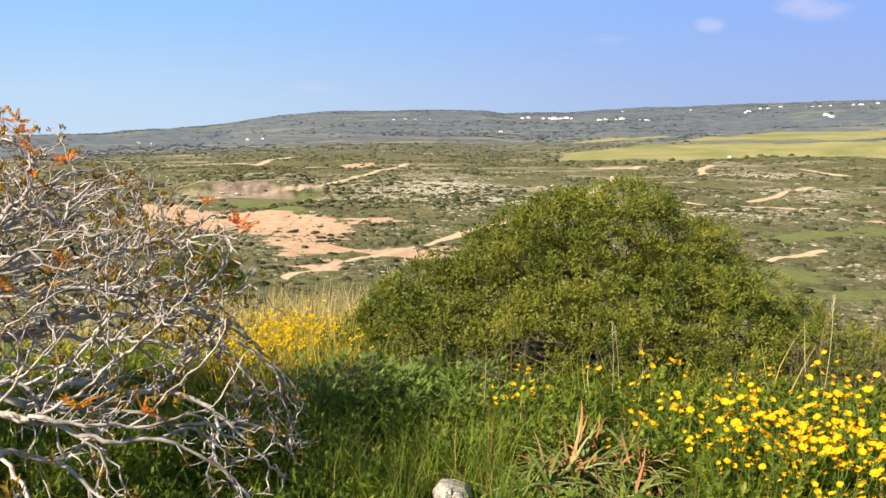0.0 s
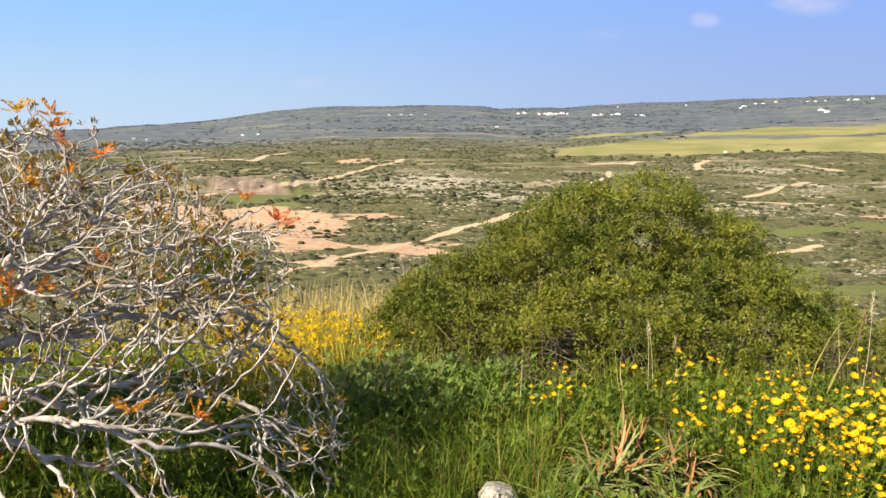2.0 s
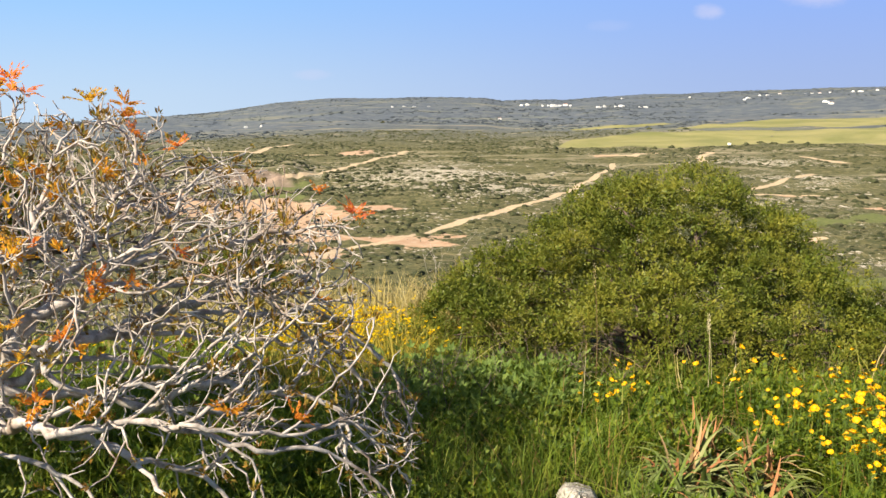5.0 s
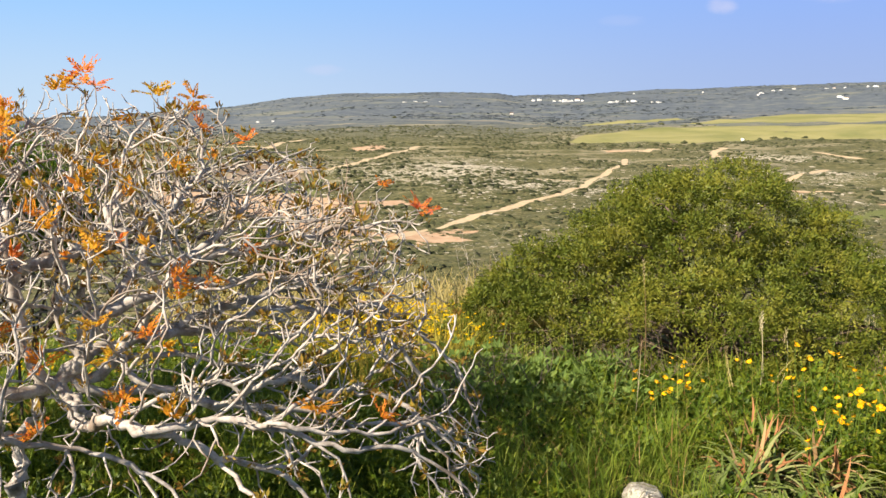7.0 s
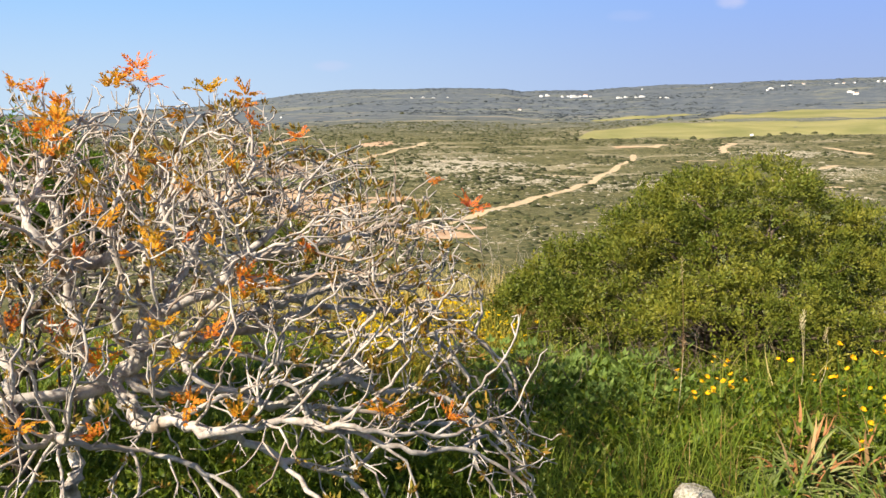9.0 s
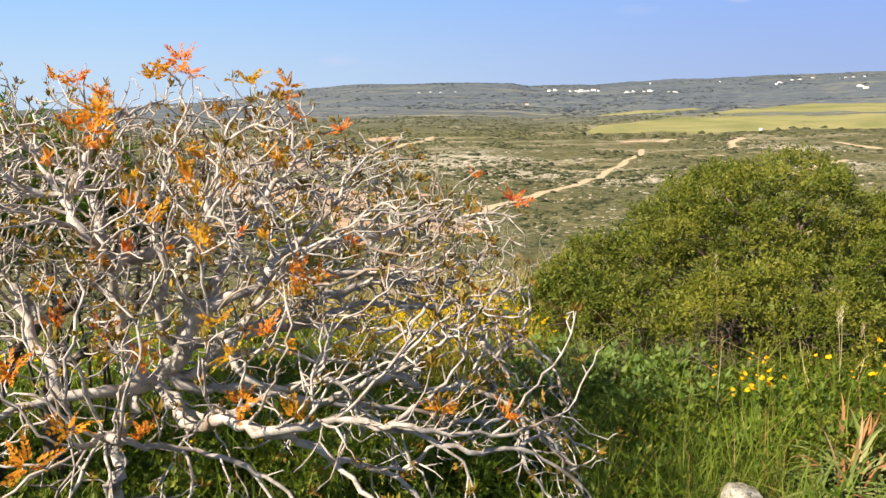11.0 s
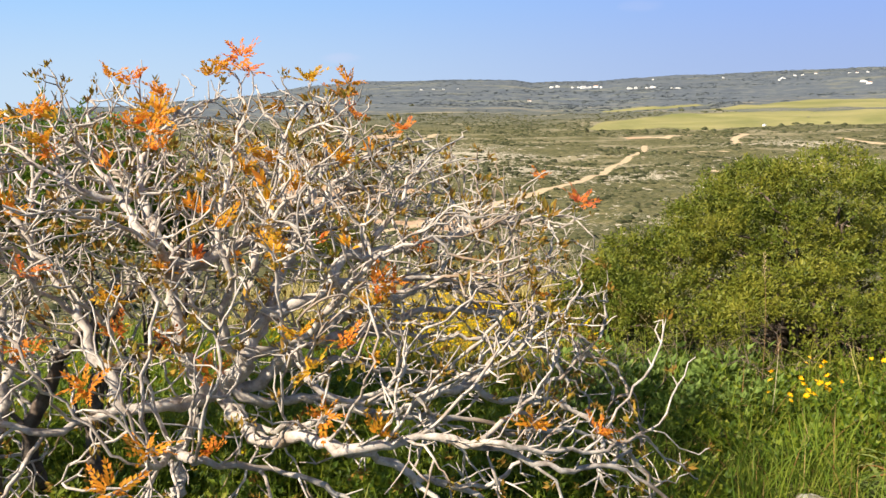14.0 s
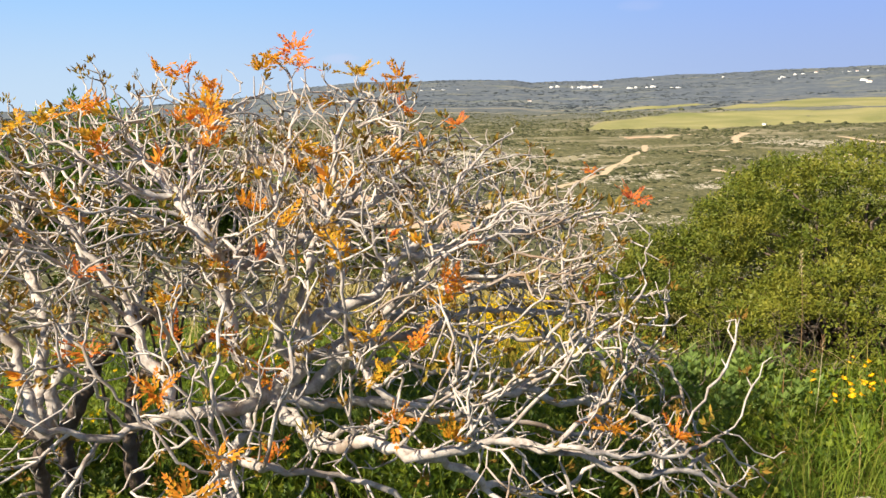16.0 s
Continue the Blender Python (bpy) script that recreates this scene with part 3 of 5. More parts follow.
SHORT_SHOOTS = [shoot(10, 0.08, 0.022, 140 + q) for q in range(4)]


def bush(label, lobes, base, count, leaf, templates, seed, size=1.0, lump=0.1, thick=0.02, up=0.3, wild=0.55, inner=0.5, clumps=60, limbs=26):
    thing = tagged(empty("bush", *base), label, "bush", "bushes on the knoll")
    g = np.random.default_rng(seed + 9)
    spot_, way_ = on_lobes(lobes, clumps, seed + 9, 0.95)
    ball = (0.08 + 0.20 * g.random((len(spot_), 1)) ** 1.5) * [1, 1, 0.85] * min(1.0, lobes[0][3])
    lobes = [(*l[:3], *((0.93 if templates is TUFTS else 0.91) * q for q in l[3:])) for l in lobes] + [(*a, *b) for a, b in zip(spot_, ball)]
    local = [(l[0] - base[0], l[1] - base[1], l[2] - base[2], *l[3:]) for l in lobes]
    for line, radii in stems(local, seed + 5, (0, 0, -0.05), limbs, thick):
        part("branch", mesh_from("branch", *tube(line, radii, 5), BROWN_BARK), thing)
    v = joined([foliage(local, count, seed, templates, size, 1.0, up, lump, wild), foliage(local, int(count * inner), seed + 1, templates, size * 1.15, 0.86, up, lump, wild)])
    tagged(part("foliage", mesh_from("foliage", *v, leaf, smooth=False), thing), kind="stuff")
    return thing


def low(x, y, drop=0.0):
    return float(height(x, y)) - drop


big_lobes = [(1.30, 6.65, -0.3, 0.92, 0.95, 1.39), (0.80, 6.55, -0.3, 0.74, 0.85, 1.16), (1.80, 6.5, -0.3, 0.74, 0.85, 1.20), (0.3, 6.3, -0.3, 0.72, 0.75, 0.91), (-0.2, 6.0, -0.3, 0.64, 0.55, 0.66), (-0.5, 5.75, -0.3, 0.5, 0.45, 0.46),
             (2.15, 6.25, -0.3, 0.58, 0.75, 0.88), (2.5, 6.1, -0.35, 0.5, 0.6, 0.60), (2.25, 5.7, -0.3, 0.6, 0.62, 0.62), (2.68, 5.7, -0.35, 0.45, 0.5, 0.40), (1.0, 5.7, -0.25, 1.0, 0.7, 0.74), (1.75, 5.6, -0.3, 0.8, 0.65, 0.64), (0.2, 5.55, -0.3, 0.55, 0.42, 0.46)]
bush("dense dome-shaped evergreen mastic bush, olive green", big_lobes, (1.2, 6.1, low(1.2, 6.1)), 4200, MASTIC, TUFTS, 300, lump=0.10, clumps=420, inner=0.22, limbs=60, up=0.55)
bush("dark green evergreen bush behind the bare tree", [(-2.6, 9.0, -0.75, 0.45, 0.45, 1.12), (-2.9, 9.1, -0.75, 0.42, 0.4, 0.95)], (-2.7, 9.0, low(-2.7, 9.0)), 3000, MASTIC, SHOOTS, 330)
bush("glossy dark green bush grown into the bare tree", [(-3.0, 3.95, 0.92, 0.44, 0.34, 0.5), (-2.7, 3.9, 0.98, 0.3, 0.28, 0.38)], (-2.95, 4.0, low(-2.95, 4.0)), 3600, GLOSSY_LEAF, SHOOTS, 340, thick=0.009, limbs=7)
bush("greyish low shrub on the brow of the knoll", [(-0.55, 8.3, -0.7, 0.55, 0.4, 0.62), (0.1, 8.4, -0.7, 0.5, 0.4, 0.6)], (-0.3, 8.3, low(-0.3, 8.3)), 1500, GREY_LEAF, SHORT_SHOOTS, 350, up=0.9)
bush("dry greyish green shrub beside the mastic bush", [(3.0, 5.9, -0.35, 0.45, 0.6, 0.38), (3.4, 6.2, -0.4, 0.6, 0.6, 0.36)], (3.1, 6.0, low(3.1, 6.0)), 2000, GREY_LEAF, SHORT_SHOOTS, 360, up=1.2, inner=0.3)

# ---- the bare, wind-bent tree with young orange leaves ----
BOUGHS, STOUT = [], []


def bough(stout, *line):
    """The coarse line of a trunk or main limb, and its radius at the foot."""
    BOUGHS.append(line)
    STOUT.append(stout)


bough(0.046, (-2.16, 2.68, 0.0), (-2.08, 2.7, 0.55), (-2.03, 2.74, 0.68), (-1.99, 2.76, 0.71))
bough(0.030, (-1.99, 2.76, 0.71), (-1.91, 2.78, 0.79), (-1.87, 2.78, 0.87), (-1.83, 2.8, 0.94), (-1.73, 2.85, 1.0), (-1.65, 2.9, 1.03), (-1.6, 2.95, 1.09), (-1.5, 3.0, 1.16), (-1.43, 3.1, 1.26), (-1.37, 3.15, 1.36))
bough(0.017, (-1.92, 2.77, 0.81), (-1.89, 2.75, 0.95), (-1.88, 2.75, 1.05), (-1.85, 2.8, 1.21), (-1.81, 2.9, 1.33), (-1.8, 2.95, 1.44))
bough(0.015, (-1.93, 2.77, 0.81), (-1.94, 2.7, 0.93), (-1.92, 2.7, 1.03), (-1.91, 2.7, 1.11), (-1.95, 2.75, 1.22), (-1.93, 2.85, 1.37), (-1.91, 2.9, 1.51))
bough(0.022, (-1.99, 2.76, 0.71), (-2.03, 2.72, 0.74), (-2.06, 2.72, 0.82), (-2.08, 2.75, 0.9), (-2.11, 2.75, 1.0), (-2.1, 2.7, 1.1), (-2.08, 2.62, 1.17), (-2.13, 2.6, 1.21), (-2.18, 2.66, 1.28), (-2.21, 2.7, 1.31))
bough(0.015, (-2.21, 2.7, 1.31), (-2.24, 2.68, 1.31), (-2.31, 2.65, 1.35), (-2.39, 2.65, 1.39), (-2.45, 2.65, 1.43))
bough(0.012, (-2.21, 2.7, 1.31), (-2.27, 2.75, 1.35), (-2.32, 2.8, 1.39), (-2.37, 2.8, 1.46))
bough(0.025, (-2.11, 2.72, 1.07), (-2.09, 2.85, 1.06), (-1.98, 2.95, 1.09), (-1.84, 3.05, 1.13), (-1.7, 3.15, 1.21), (-1.6, 3.2, 1.34), (-1.63, 3.25, 1.48))
bough(0.023, (-2.0, 2.74, 0.7), (-2.07, 2.62, 0.73), (-2.14, 2.56, 0.74), (-2.22, 2.55, 0.73), (-2.28, 2.5, 0.73), (-2.35, 2.45, 0.71), (-2.43, 2.4, 0.75))
bough(0.020, (-2.22, 2.55, 0.74), (-2.25, 2.6, 0.83), (-2.31, 2.65, 0.91), (-2.36, 2.65, 1.01), (-2.42, 2.68, 1.08), (-2.48, 2.7, 1.18), (-2.52, 2.7, 1.26), (-2.59, 2.75, 1.36))
bough(0.020, (-2.08, 2.7, 0.55), (-1.99, 2.4, 0.68), (-1.85, 2.2, 0.75), (-1.78, 2.25, 0.71), (-1.71, 2.3, 0.67), (-1.63, 2.3, 0.64), (-1.54, 2.35, 0.59))
bough(0.012, (-1.99, 2.4, 0.68), (-1.94, 2.1, 0.79), (-1.94, 2.0, 0.78))
bough(0.018, (-1.97, 2.74, 0.67), (-1.79, 2.45, 0.68), (-1.69, 2.35, 0.73), (-1.59, 2.28, 0.74), (-1.51, 2.28, 0.72), (-1.43, 2.35, 0.65), (-1.32, 2.45, 0.58), (-1.24, 2.5, 0.54))
bough(0.019, (-1.95, 2.76, 0.72), (-1.9, 2.78, 0.71), (-1.85, 2.79, 0.74), (-1.82, 2.79, 0.77), (-1.79, 2.79, 0.8), (-1.78, 2.79, 0.85), (-1.73, 2.75, 0.9), (-1.64, 2.7, 0.98), (-1.55, 2.65, 1.07), (-1.48, 2.6, 1.15))
bough(0.015, (-1.95, 2.76, 0.69), (-1.87, 2.8, 0.67), (-1.78, 2.85, 0.64), (-1.65, 2.9, 0.61), (-1.53, 2.95, 0.57), (-1.4, 3.0, 0.53), (-1.24, 3.1, 0.49))
bough(0.013, (-1.79, 2.79, 0.8), (-1.69, 2.6, 0.88), (-1.63, 2.5, 0.87), (-1.58, 2.5, 0.82), (-1.54, 2.5, 0.8), (-1.47, 2.55, 0.78), (-1.38, 2.6, 0.76))
bough(0.015, (-1.53, 2.95, 0.57), (-1.43, 2.85, 0.6), (-1.37, 2.75, 0.69), (-1.31, 2.75, 0.74), (-1.22, 2.8, 0.71), (-1.15, 2.85, 0.66), (-0.99, 2.9, 0.63))
bough(0.014, (-1.94, 2.74, 0.68), (-1.84, 2.65, 0.65), (-1.74, 2.6, 0.69), (-1.65, 2.6, 0.69), (-1.58, 2.65, 0.72), (-1.5, 2.7, 0.75), (-1.36, 2.75, 0.73))
bough(0.014, (-1.78, 2.79, 0.85), (-1.65, 2.95, 0.82), (-1.55, 3.0, 0.84), (-1.44, 3.1, 0.86), (-1.31, 3.15, 0.87), (-1.18, 3.2, 0.83), (-1.03, 3.3, 0.84), (-0.91, 3.35, 0.79))
bough(0.012, (-1.65, 2.95, 0.82), (-1.48, 3.05, 0.79), (-1.33, 3.1, 0.74), (-1.22, 3.15, 0.74), (-1.08, 3.2, 0.71), (-0.9, 3.25, 0.76))
bough(0.013, (-1.82, 2.79, 0.77), (-1.68, 2.9, 0.76), (-1.54, 2.95, 0.72), (-1.4, 3.0, 0.7), (-1.24, 3.05, 0.69), (-1.06, 3.15, 0.68))
bough(0.011, (-1.59, 2.28, 0.74), (-1.49, 2.3, 0.78), (-1.4, 2.35, 0.77), (-1.27, 2.35, 0.73), (-1.18, 2.3, 0.77), (-1.11, 2.3, 0.75), (-1.01, 2.35, 0.72), (-0.91, 2.4, 0.71), (-0.74, 2.5, 0.71))
bough(0.009, (-1.27, 2.35, 0.73), (-1.18, 2.3, 0.74), (-1.1, 2.3, 0.7), (-0.98, 2.35, 0.66), (-0.89, 2.4, 0.66))
bough(0.012, (-1.6, 2.95, 1.09), (-1.47, 3.05, 1.1), (-1.33, 3.15, 1.11), (-1.16, 3.25, 1.13), (-0.94, 3.3, 1.17), (-0.83, 3.35, 1.18))
bough(0.012, (-1.65, 2.9, 1.03), (-1.51, 3.0, 0.99), (-1.35, 3.1, 0.99), (-1.18, 3.2, 0.93), (-1.01, 3.3, 0.92))
bough(0.005, (-2.23, 2.95, 1.53), (-2.24, 2.95, 1.59), (-2.23, 2.95, 1.62), (-2.21, 2.95, 1.645), (-2.22, 2.95, 1.66))
bough(0.034, (-2.75, 2.8, 0.0), (-2.65, 2.65, 0.4), (-2.58, 2.6, 0.64))
bough(0.020, (-2.58, 2.6, 0.64), (-2.54, 2.65, 0.83), (-2.47, 2.7, 1.1), (-2.50, 2.8, 1.4))
bough(0.020, (-2.58, 2.6, 0.64), (-2.75, 2.7, 1.0), (-3.00, 2.85, 1.35))
bough(0.020, (-2.58, 2.6, 0.64), (-3.00, 2.6, 0.85), (-3.40, 2.8, 1.1))
bough(0.014, (-2.58, 2.6, 0.64), (-2.80, 3.1, 0.9), (-3.10, 3.5, 1.2))
bough(0.036, (-3.00, 3.5, 0.0), (-2.95, 3.45, 0.36), (-2.73, 3.45, 0.68), (-2.57, 3.45, 0.78), (-2.34, 3.45, 0.98), (-1.95, 3.55, 1.05))
bough(0.034, (-2.75, 3.5, 0.0), (-2.68, 3.45, 0.5), (-2.46, 3.45, 0.62), (-2.30, 3.4, 0.78), (-2.25, 3.35, 1.05))
bough(0.014, (-1.92, 2.78, 0.79), (-1.75, 3.3, 0.8), (-1.40, 3.65, 0.85), (-1.06, 3.8, 0.8))
bough(0.014, (-1.87, 2.78, 0.87), (-1.87, 3.3, 1.1), (-1.80, 3.7, 1.3))
bough(0.012, (-2.18, 2.66, 1.28), (-2.2, 2.9, 1.4), (-2.15, 3.0, 1.52))
bough(0.013, (-2.1, 2.7, 1.1), (-2.3, 3.1, 1.2), (-2.5, 3.3, 1.35))
HEART = np.array([-2.05, 2.8, 0.6])
TOP_X = np.array([-4.2, -3.6, -2.9, -2.2, -1.72, -1.44, -1.17, -0.93, -0.80, -0.72])
TOP_Z = np.array([1.18, 1.46, 1.55, 1.555, 1.54, 1.44, 1.30, 1.12, 0.82, 0.40])


def crown_points(count, seed):
    """Where twigs end: thickest near the skin of the crown."""
    g = np.random.default_rng(seed)
    x = g.uniform(-4.0, -0.72, count)
    top = np.interp(x, TOP_X, TOP_Z) - 0.03 + 0.07 * value_noise(x * 5, x * 0, 5)
    half = 1.05 * np.sqrt(np.clip(1 - ((x + 2.2) / 1.85) ** 2, 0.02, 1))
    u = g.uniform(-1, 1, count)
    w = g.random(count) ** 0.75
    z_hi = top * np.sqrt(1 - 0.55 * u * u)
    z = 0.16 + (z_hi - 0.16) * w
    y = 3.05 + 0.12 * z + half * u
    skin = np.maximum.reduce([w, np.abs(u) ** 2, smooth01(-1.5, -0.75, x)])
    keep = g.random(count) < (0.10 + 0.90 * skin**1.5) * (1 - 0.86 * smooth01(-1.6, -0.9, x) * (1 - smooth01(0.8, 1.15, z))) * (0.25 + 0.6 * smooth01(0.55, 1.2, z)) * (1 + 0.9 * (1 - smooth01(-3.2, -2.6, x)))
    return (np.stack([x, y, z], -1) + g.normal(0, 0.05, (count, 3)) * [1, 1, 0.6])[keep]


def grow(seed):
    """Limbs first, then twigs that reach for the points of the crown."""
    g = np.random.default_rng(seed)
    pos, parent, limb, least = [], [], [], []
    step = 0.036
    for k, line in enumerate(BOUGHS):
        line = np.array(line)
        at = np.argmin([np.linalg.norm(q - line[0]) for q in pos]) if pos else -1
        if pos and np.linalg.norm(pos[at] - line[0]) > 0.14:
            at = -1
        seg = np.r_[0, np.cumsum(np.linalg.norm(np.diff(line, axis=0), axis=1))]
        n = int(seg[-1] / step)
        wob = np.cumsum(g.normal(0, 0.0065, (n + 1, 3)), axis=0)
        wob -= np.linspace(0, 1, n + 1)[:, None] * wob[-1]
        for m in range(0 if at < 0 else 1, n + 1):
            u = seg[-1] * m / n
            p = np.array([np.interp(u, seg, line[:, c]) for c in range(3)]) + wob[m]
            pos.append(p), parent.append(at), limb.append(k), least.append(STOUT[k] * (1 - 0.86 * m / n))
            at = len(pos) - 1
    goal = crown_points(13500, seed)
    P = np.array(pos)
    d = np.linalg.norm(goal[:, None] - P[None], axis=2)
    near, gap = d.argmin(1), d.min(1)
    live = np.ones(len(goal), bool)
    kids = np.zeros(60000, int)
    for _ in range(170):
        m = live & (gap < 0.5)
        if not m.any():
            break
        who = near[m]
        pull = unit(goal[m] - P[who])
        total = np.zeros((len(P), 3))
        np.add.at(total, who, pull)
        tips = np.unique(who)
        tips = tips[kids[tips] < 4]
        if not len(tips):
            break
        back = np.array(parent)[tips]
        along = np.where((back >= 0)[:, None], unit(P[tips] - P[np.maximum(back, 0)]), 0)
        way = unit(unit(total[tips]) + 0.9 * along * (kids[tips] == 0)[:, None] + 0.45 * unit(P[tips] - HEART) + g.normal(0, 0.11, (len(tips), 3)) + [0.06, 0, 0.0] + ((1 - smooth01(0.8, 1.1, P[tips, 2])) * smooth01(-1.9, -1.3, P[tips, 0]))[:, None] * [0.45, 0, -0.01] + smooth01(0.75, 1.25, P[tips, 2])[:, None] * [0, 0, 0.42])
        fresh = P[tips] + way * step * g.uniform(0.8, 1.2, (len(tips), 1))
        kids[tips] += 1
        first = len(P)
        parent += tips.tolist()
        limb += [limb[q] for q in tips]
        P = np.concatenate([P, fresh])
        d = np.linalg.norm(goal[:, None] - fresh[None], axis=2)
        better = d.min(1) < gap
        near, gap = np.where(better, first + d.argmin(1), near), np.minimum(gap, d.min(1))
        live &= gap > 0.046
    # twig ends that stand out beyond the crown
    ends = np.setdiff1d(np.arange(len(P)), np.array(parent))
    for q in ends:
        at, way = int(q), unit(P[q] - P[parent[q]]) if parent[q] >= 0 else np.array([0, 0, 1.0])
        for _ in range(g.integers(1, 4)):
            way = unit(way + 0.25 * unit(P[at] - HEART) + [0, 0, 0.18] + g.normal(0, 0.16, 3))
            P = np.concatenate([P, (P[at] + way * 0.028)[None]])
            parent.append(at), limb.append(limb[at])
            at = len(P) - 1
    # short knobbly spurs along the twigs
    fine = np.arange(len(P))[sum(len(b) for b in BOUGHS):]
    for q in g.choice(fine, 4200, replace=False):
        if q < len(kids) and kids[q] < 3 and parent[q] >= 0:
            way = unit(unit(P[q] - P[parent[q]]) * 0.5 + unit(g.normal(size=3)) + [0, 0, 0.35])
            P = np.concatenate([P, (P[q] + way * g.uniform(0.015, 0.055))[None]])
            parent.append(int(q)), limb.append(limb[q])
    P = P + g.normal(0, 0.0046, P.shape)
    return P, np.array(parent), np.array(limb), np.r_[least, np.zeros(len(P) - len(least))]


NODES, PARENT, LIMB, LEAST = grow(23)
count = len(NODES)
children = [[] for _ in range(count)]
for k, q in enumerate(PARENT):
    if q >= 0:
        children[q].append(k)
tips_under = np.zeros(count)
for k in range(count - 1, -1, -1):
    if not children[k]:
        tips_under[k] = 1
    if PARENT[k] >= 0:
        tips_under[PARENT[k]] += tips_under[k]
RADIUS = np.maximum(np.minimum(0.0021 * np.maximum(tips_under, 1) ** 0.375, 0.0185), LEAST)
RADIUS *= np.random.default_rng(31).uniform(0.86, 1.16, count)
first_of = {}
for k in range(count):
    first_of.setdefault(LIMB[k], k)

s = Shader("pale_bark", 0.8, spec=0.25)
bark = s.ramp(s.noise(22, 6, 0.72), [(0.28, (0.14, 0.11, 0.09)), (0.42, (0.31, 0.265, 0.235)), (0.58, (0.52, 0.47, 0.425)), (0.75, (0.30, 0.25, 0.20))])
bark = s.mix(s.step(s.noise(3.0, 4), 0.52, 0.72), bark, (0.22, 0.15, 0.10))
s.color(bark).bump(s.noise(90, 4, 0.7), 0.6, 0.004)
PALE_BARK = s.mat
# brown old bark of the left stems, the crown's shade put into its colour
s = Shader("shaded_old_bark", 0.9, spec=0.15)
s.color(s.ramp(s.noise(16, 6, 0.72), [(0.3, (0.05, 0.035, 0.028)), (0.5, (0.115, 0.085, 0.068)), (0.72, (0.21, 0.17, 0.145))])).bump(s.noise(50, 5, 0.7), 0.8, 0.008)
SHADED_OLD_BARK = s.mat

chains = []
stack = [k for k in range(count) if PARENT[k] < 0]
while stack:
    k = stack.pop()
    line = ([PARENT[k]] if PARENT[k] >= 0 else []) + [k]
    while children[k]:
        nxt = max(children[k], key=lambda q: tips_under[q])
        stack += [q for q in children[k] if q != nxt]
        line.append(nxt)
        k = nxt
    if len(line) > 1:
        chains.append(line)

tree = tagged(empty("tree", -2.3, 2.95, low(-2.3, 2.95)), "low wind-bent tree with bare pale grey branches and young orange leaves", "tree")
BASE = np.array([-2.3, 2.95, low(-2.3, 2.95)])
length_of = {id(q): float(np.linalg.norm(np.diff(NODES[q], axis=0), axis=1).sum()) for q in chains}
is_limb = lambda q: PARENT[q[1]] < 0 or RADIUS[q[1]] > 0.0095
long_twigs = {id(q) for q in sorted((q for q in chains if not is_limb(q)), key=lambda q: -length_of[id(q)])[:300]}
bag = {}
for line in chains:
    p, r = NODES[line] - BASE, RADIUS[line].copy()
    if PARENT[line[0]] >= 0 or len(line) > 2:
        r[0] = min(r[0], r[1] * 1.25)
    r[-1] *= 0.65
    kind = ("limb" if is_limb(line) else "twig" if id(line) in long_twigs else "twigs", int(LIMB[line[1]]), 0 if not is_limb(line) and id(line) not in long_twigs else line[1])
    bag.setdefault(kind, []).append(tube(p, r, 8 if kind[0] == "limb" else 5, 0.3))
limb_part = {}
for kind in sorted(bag, key=lambda q: (q[0], -q[1])):
    if kind[0] == "limb":
        limb_part[kind[1]] = part("limb", mesh_from("limb", *joined(bag[kind]), SHADED_OLD_BARK if STOUT[kind[1]] > 0.033 and kind[1] else PALE_BARK), tree)
for kind in sorted(bag):
    if kind[0] == "twig":
        part("twig", mesh_from("twig", *joined(bag[kind]), PALE_BARK), limb_part.get(kind[1], tree))
    elif kind[0] == "twigs":
        tagged(part("twigs", mesh_from("twigs", *joined(bag[kind]), PALE_BARK), limb_part.get(kind[1], tree)), kind="stuff")

YOUNG = leaf_material("young_leaf", [(0.08, (0.68, 0.17, 0.075)), (0.3, (0.74, 0.25, 0.035)), (0.6, (0.72, 0.34, 0.03)), (0.95, (0.55, 0.38, 0.035))], 0.5, 0.5, 0.3, by_object=True)
OLIVE_BUD = leaf_material("olive_bud_leaf", [(0.1, (0.15, 0.08, 0.022)), (0.45, (0.28, 0.155, 0.028)), (0.7, (0.22, 0.185, 0.03)), (0.95, (0.44, 0.25, 0.04))], 0.3, 0.55, 0.3, by_object=True)


def tuft(leaves, leaf, seed, spread, material, name):
    g = np.random.default_rng(seed)
    w = np.arange(leaves) * 2.4 + g.uniform(-0.5, 0.5, leaves)
    out = spread * g.uniform(0.25, 1.0, leaves)
    d = np.stack([np.cos(w) * out, np.sin(w) * out, np.ones(leaves) * 0.8 + 0.4 * g.normal(size=leaves)], -1)
    place = 0.006 * d + g.normal(0, 0.006, (leaves, 3))
    v, f = scatter(LEAF_V * [1.05, 1, 1], LEAF_F, place, frames_along(d, g.uniform(-1, 1, leaves)), leaf * g.uniform(0.6, 1.25, leaves))
    return mesh_from(name, v, f, material, smooth=False)




def plume(fronds, seed):
    """A head of young feathery leaves."""
    g = np.random.default_rng(seed)
    w = np.arange(fronds) * 2.4 + g.uniform(-0.5, 0.5, fronds)
    d = np.stack([np.cos(w), np.sin(w), g.uniform(-0.1, 1.1, fronds)], -1)
    tv, tf = compound_leaf(seed, 5, 0.42)
    v, f = scatter(tv * [0.5, 1, 1], tf, 0.002 * d, frames_along(d, g.uniform(-0.5, 0.5, fronds)), 0.063 * g.uniform(0.6, 1.25, fronds))
    return mesh_from("leaf_tuft", v, f, YOUNG, smooth=False)


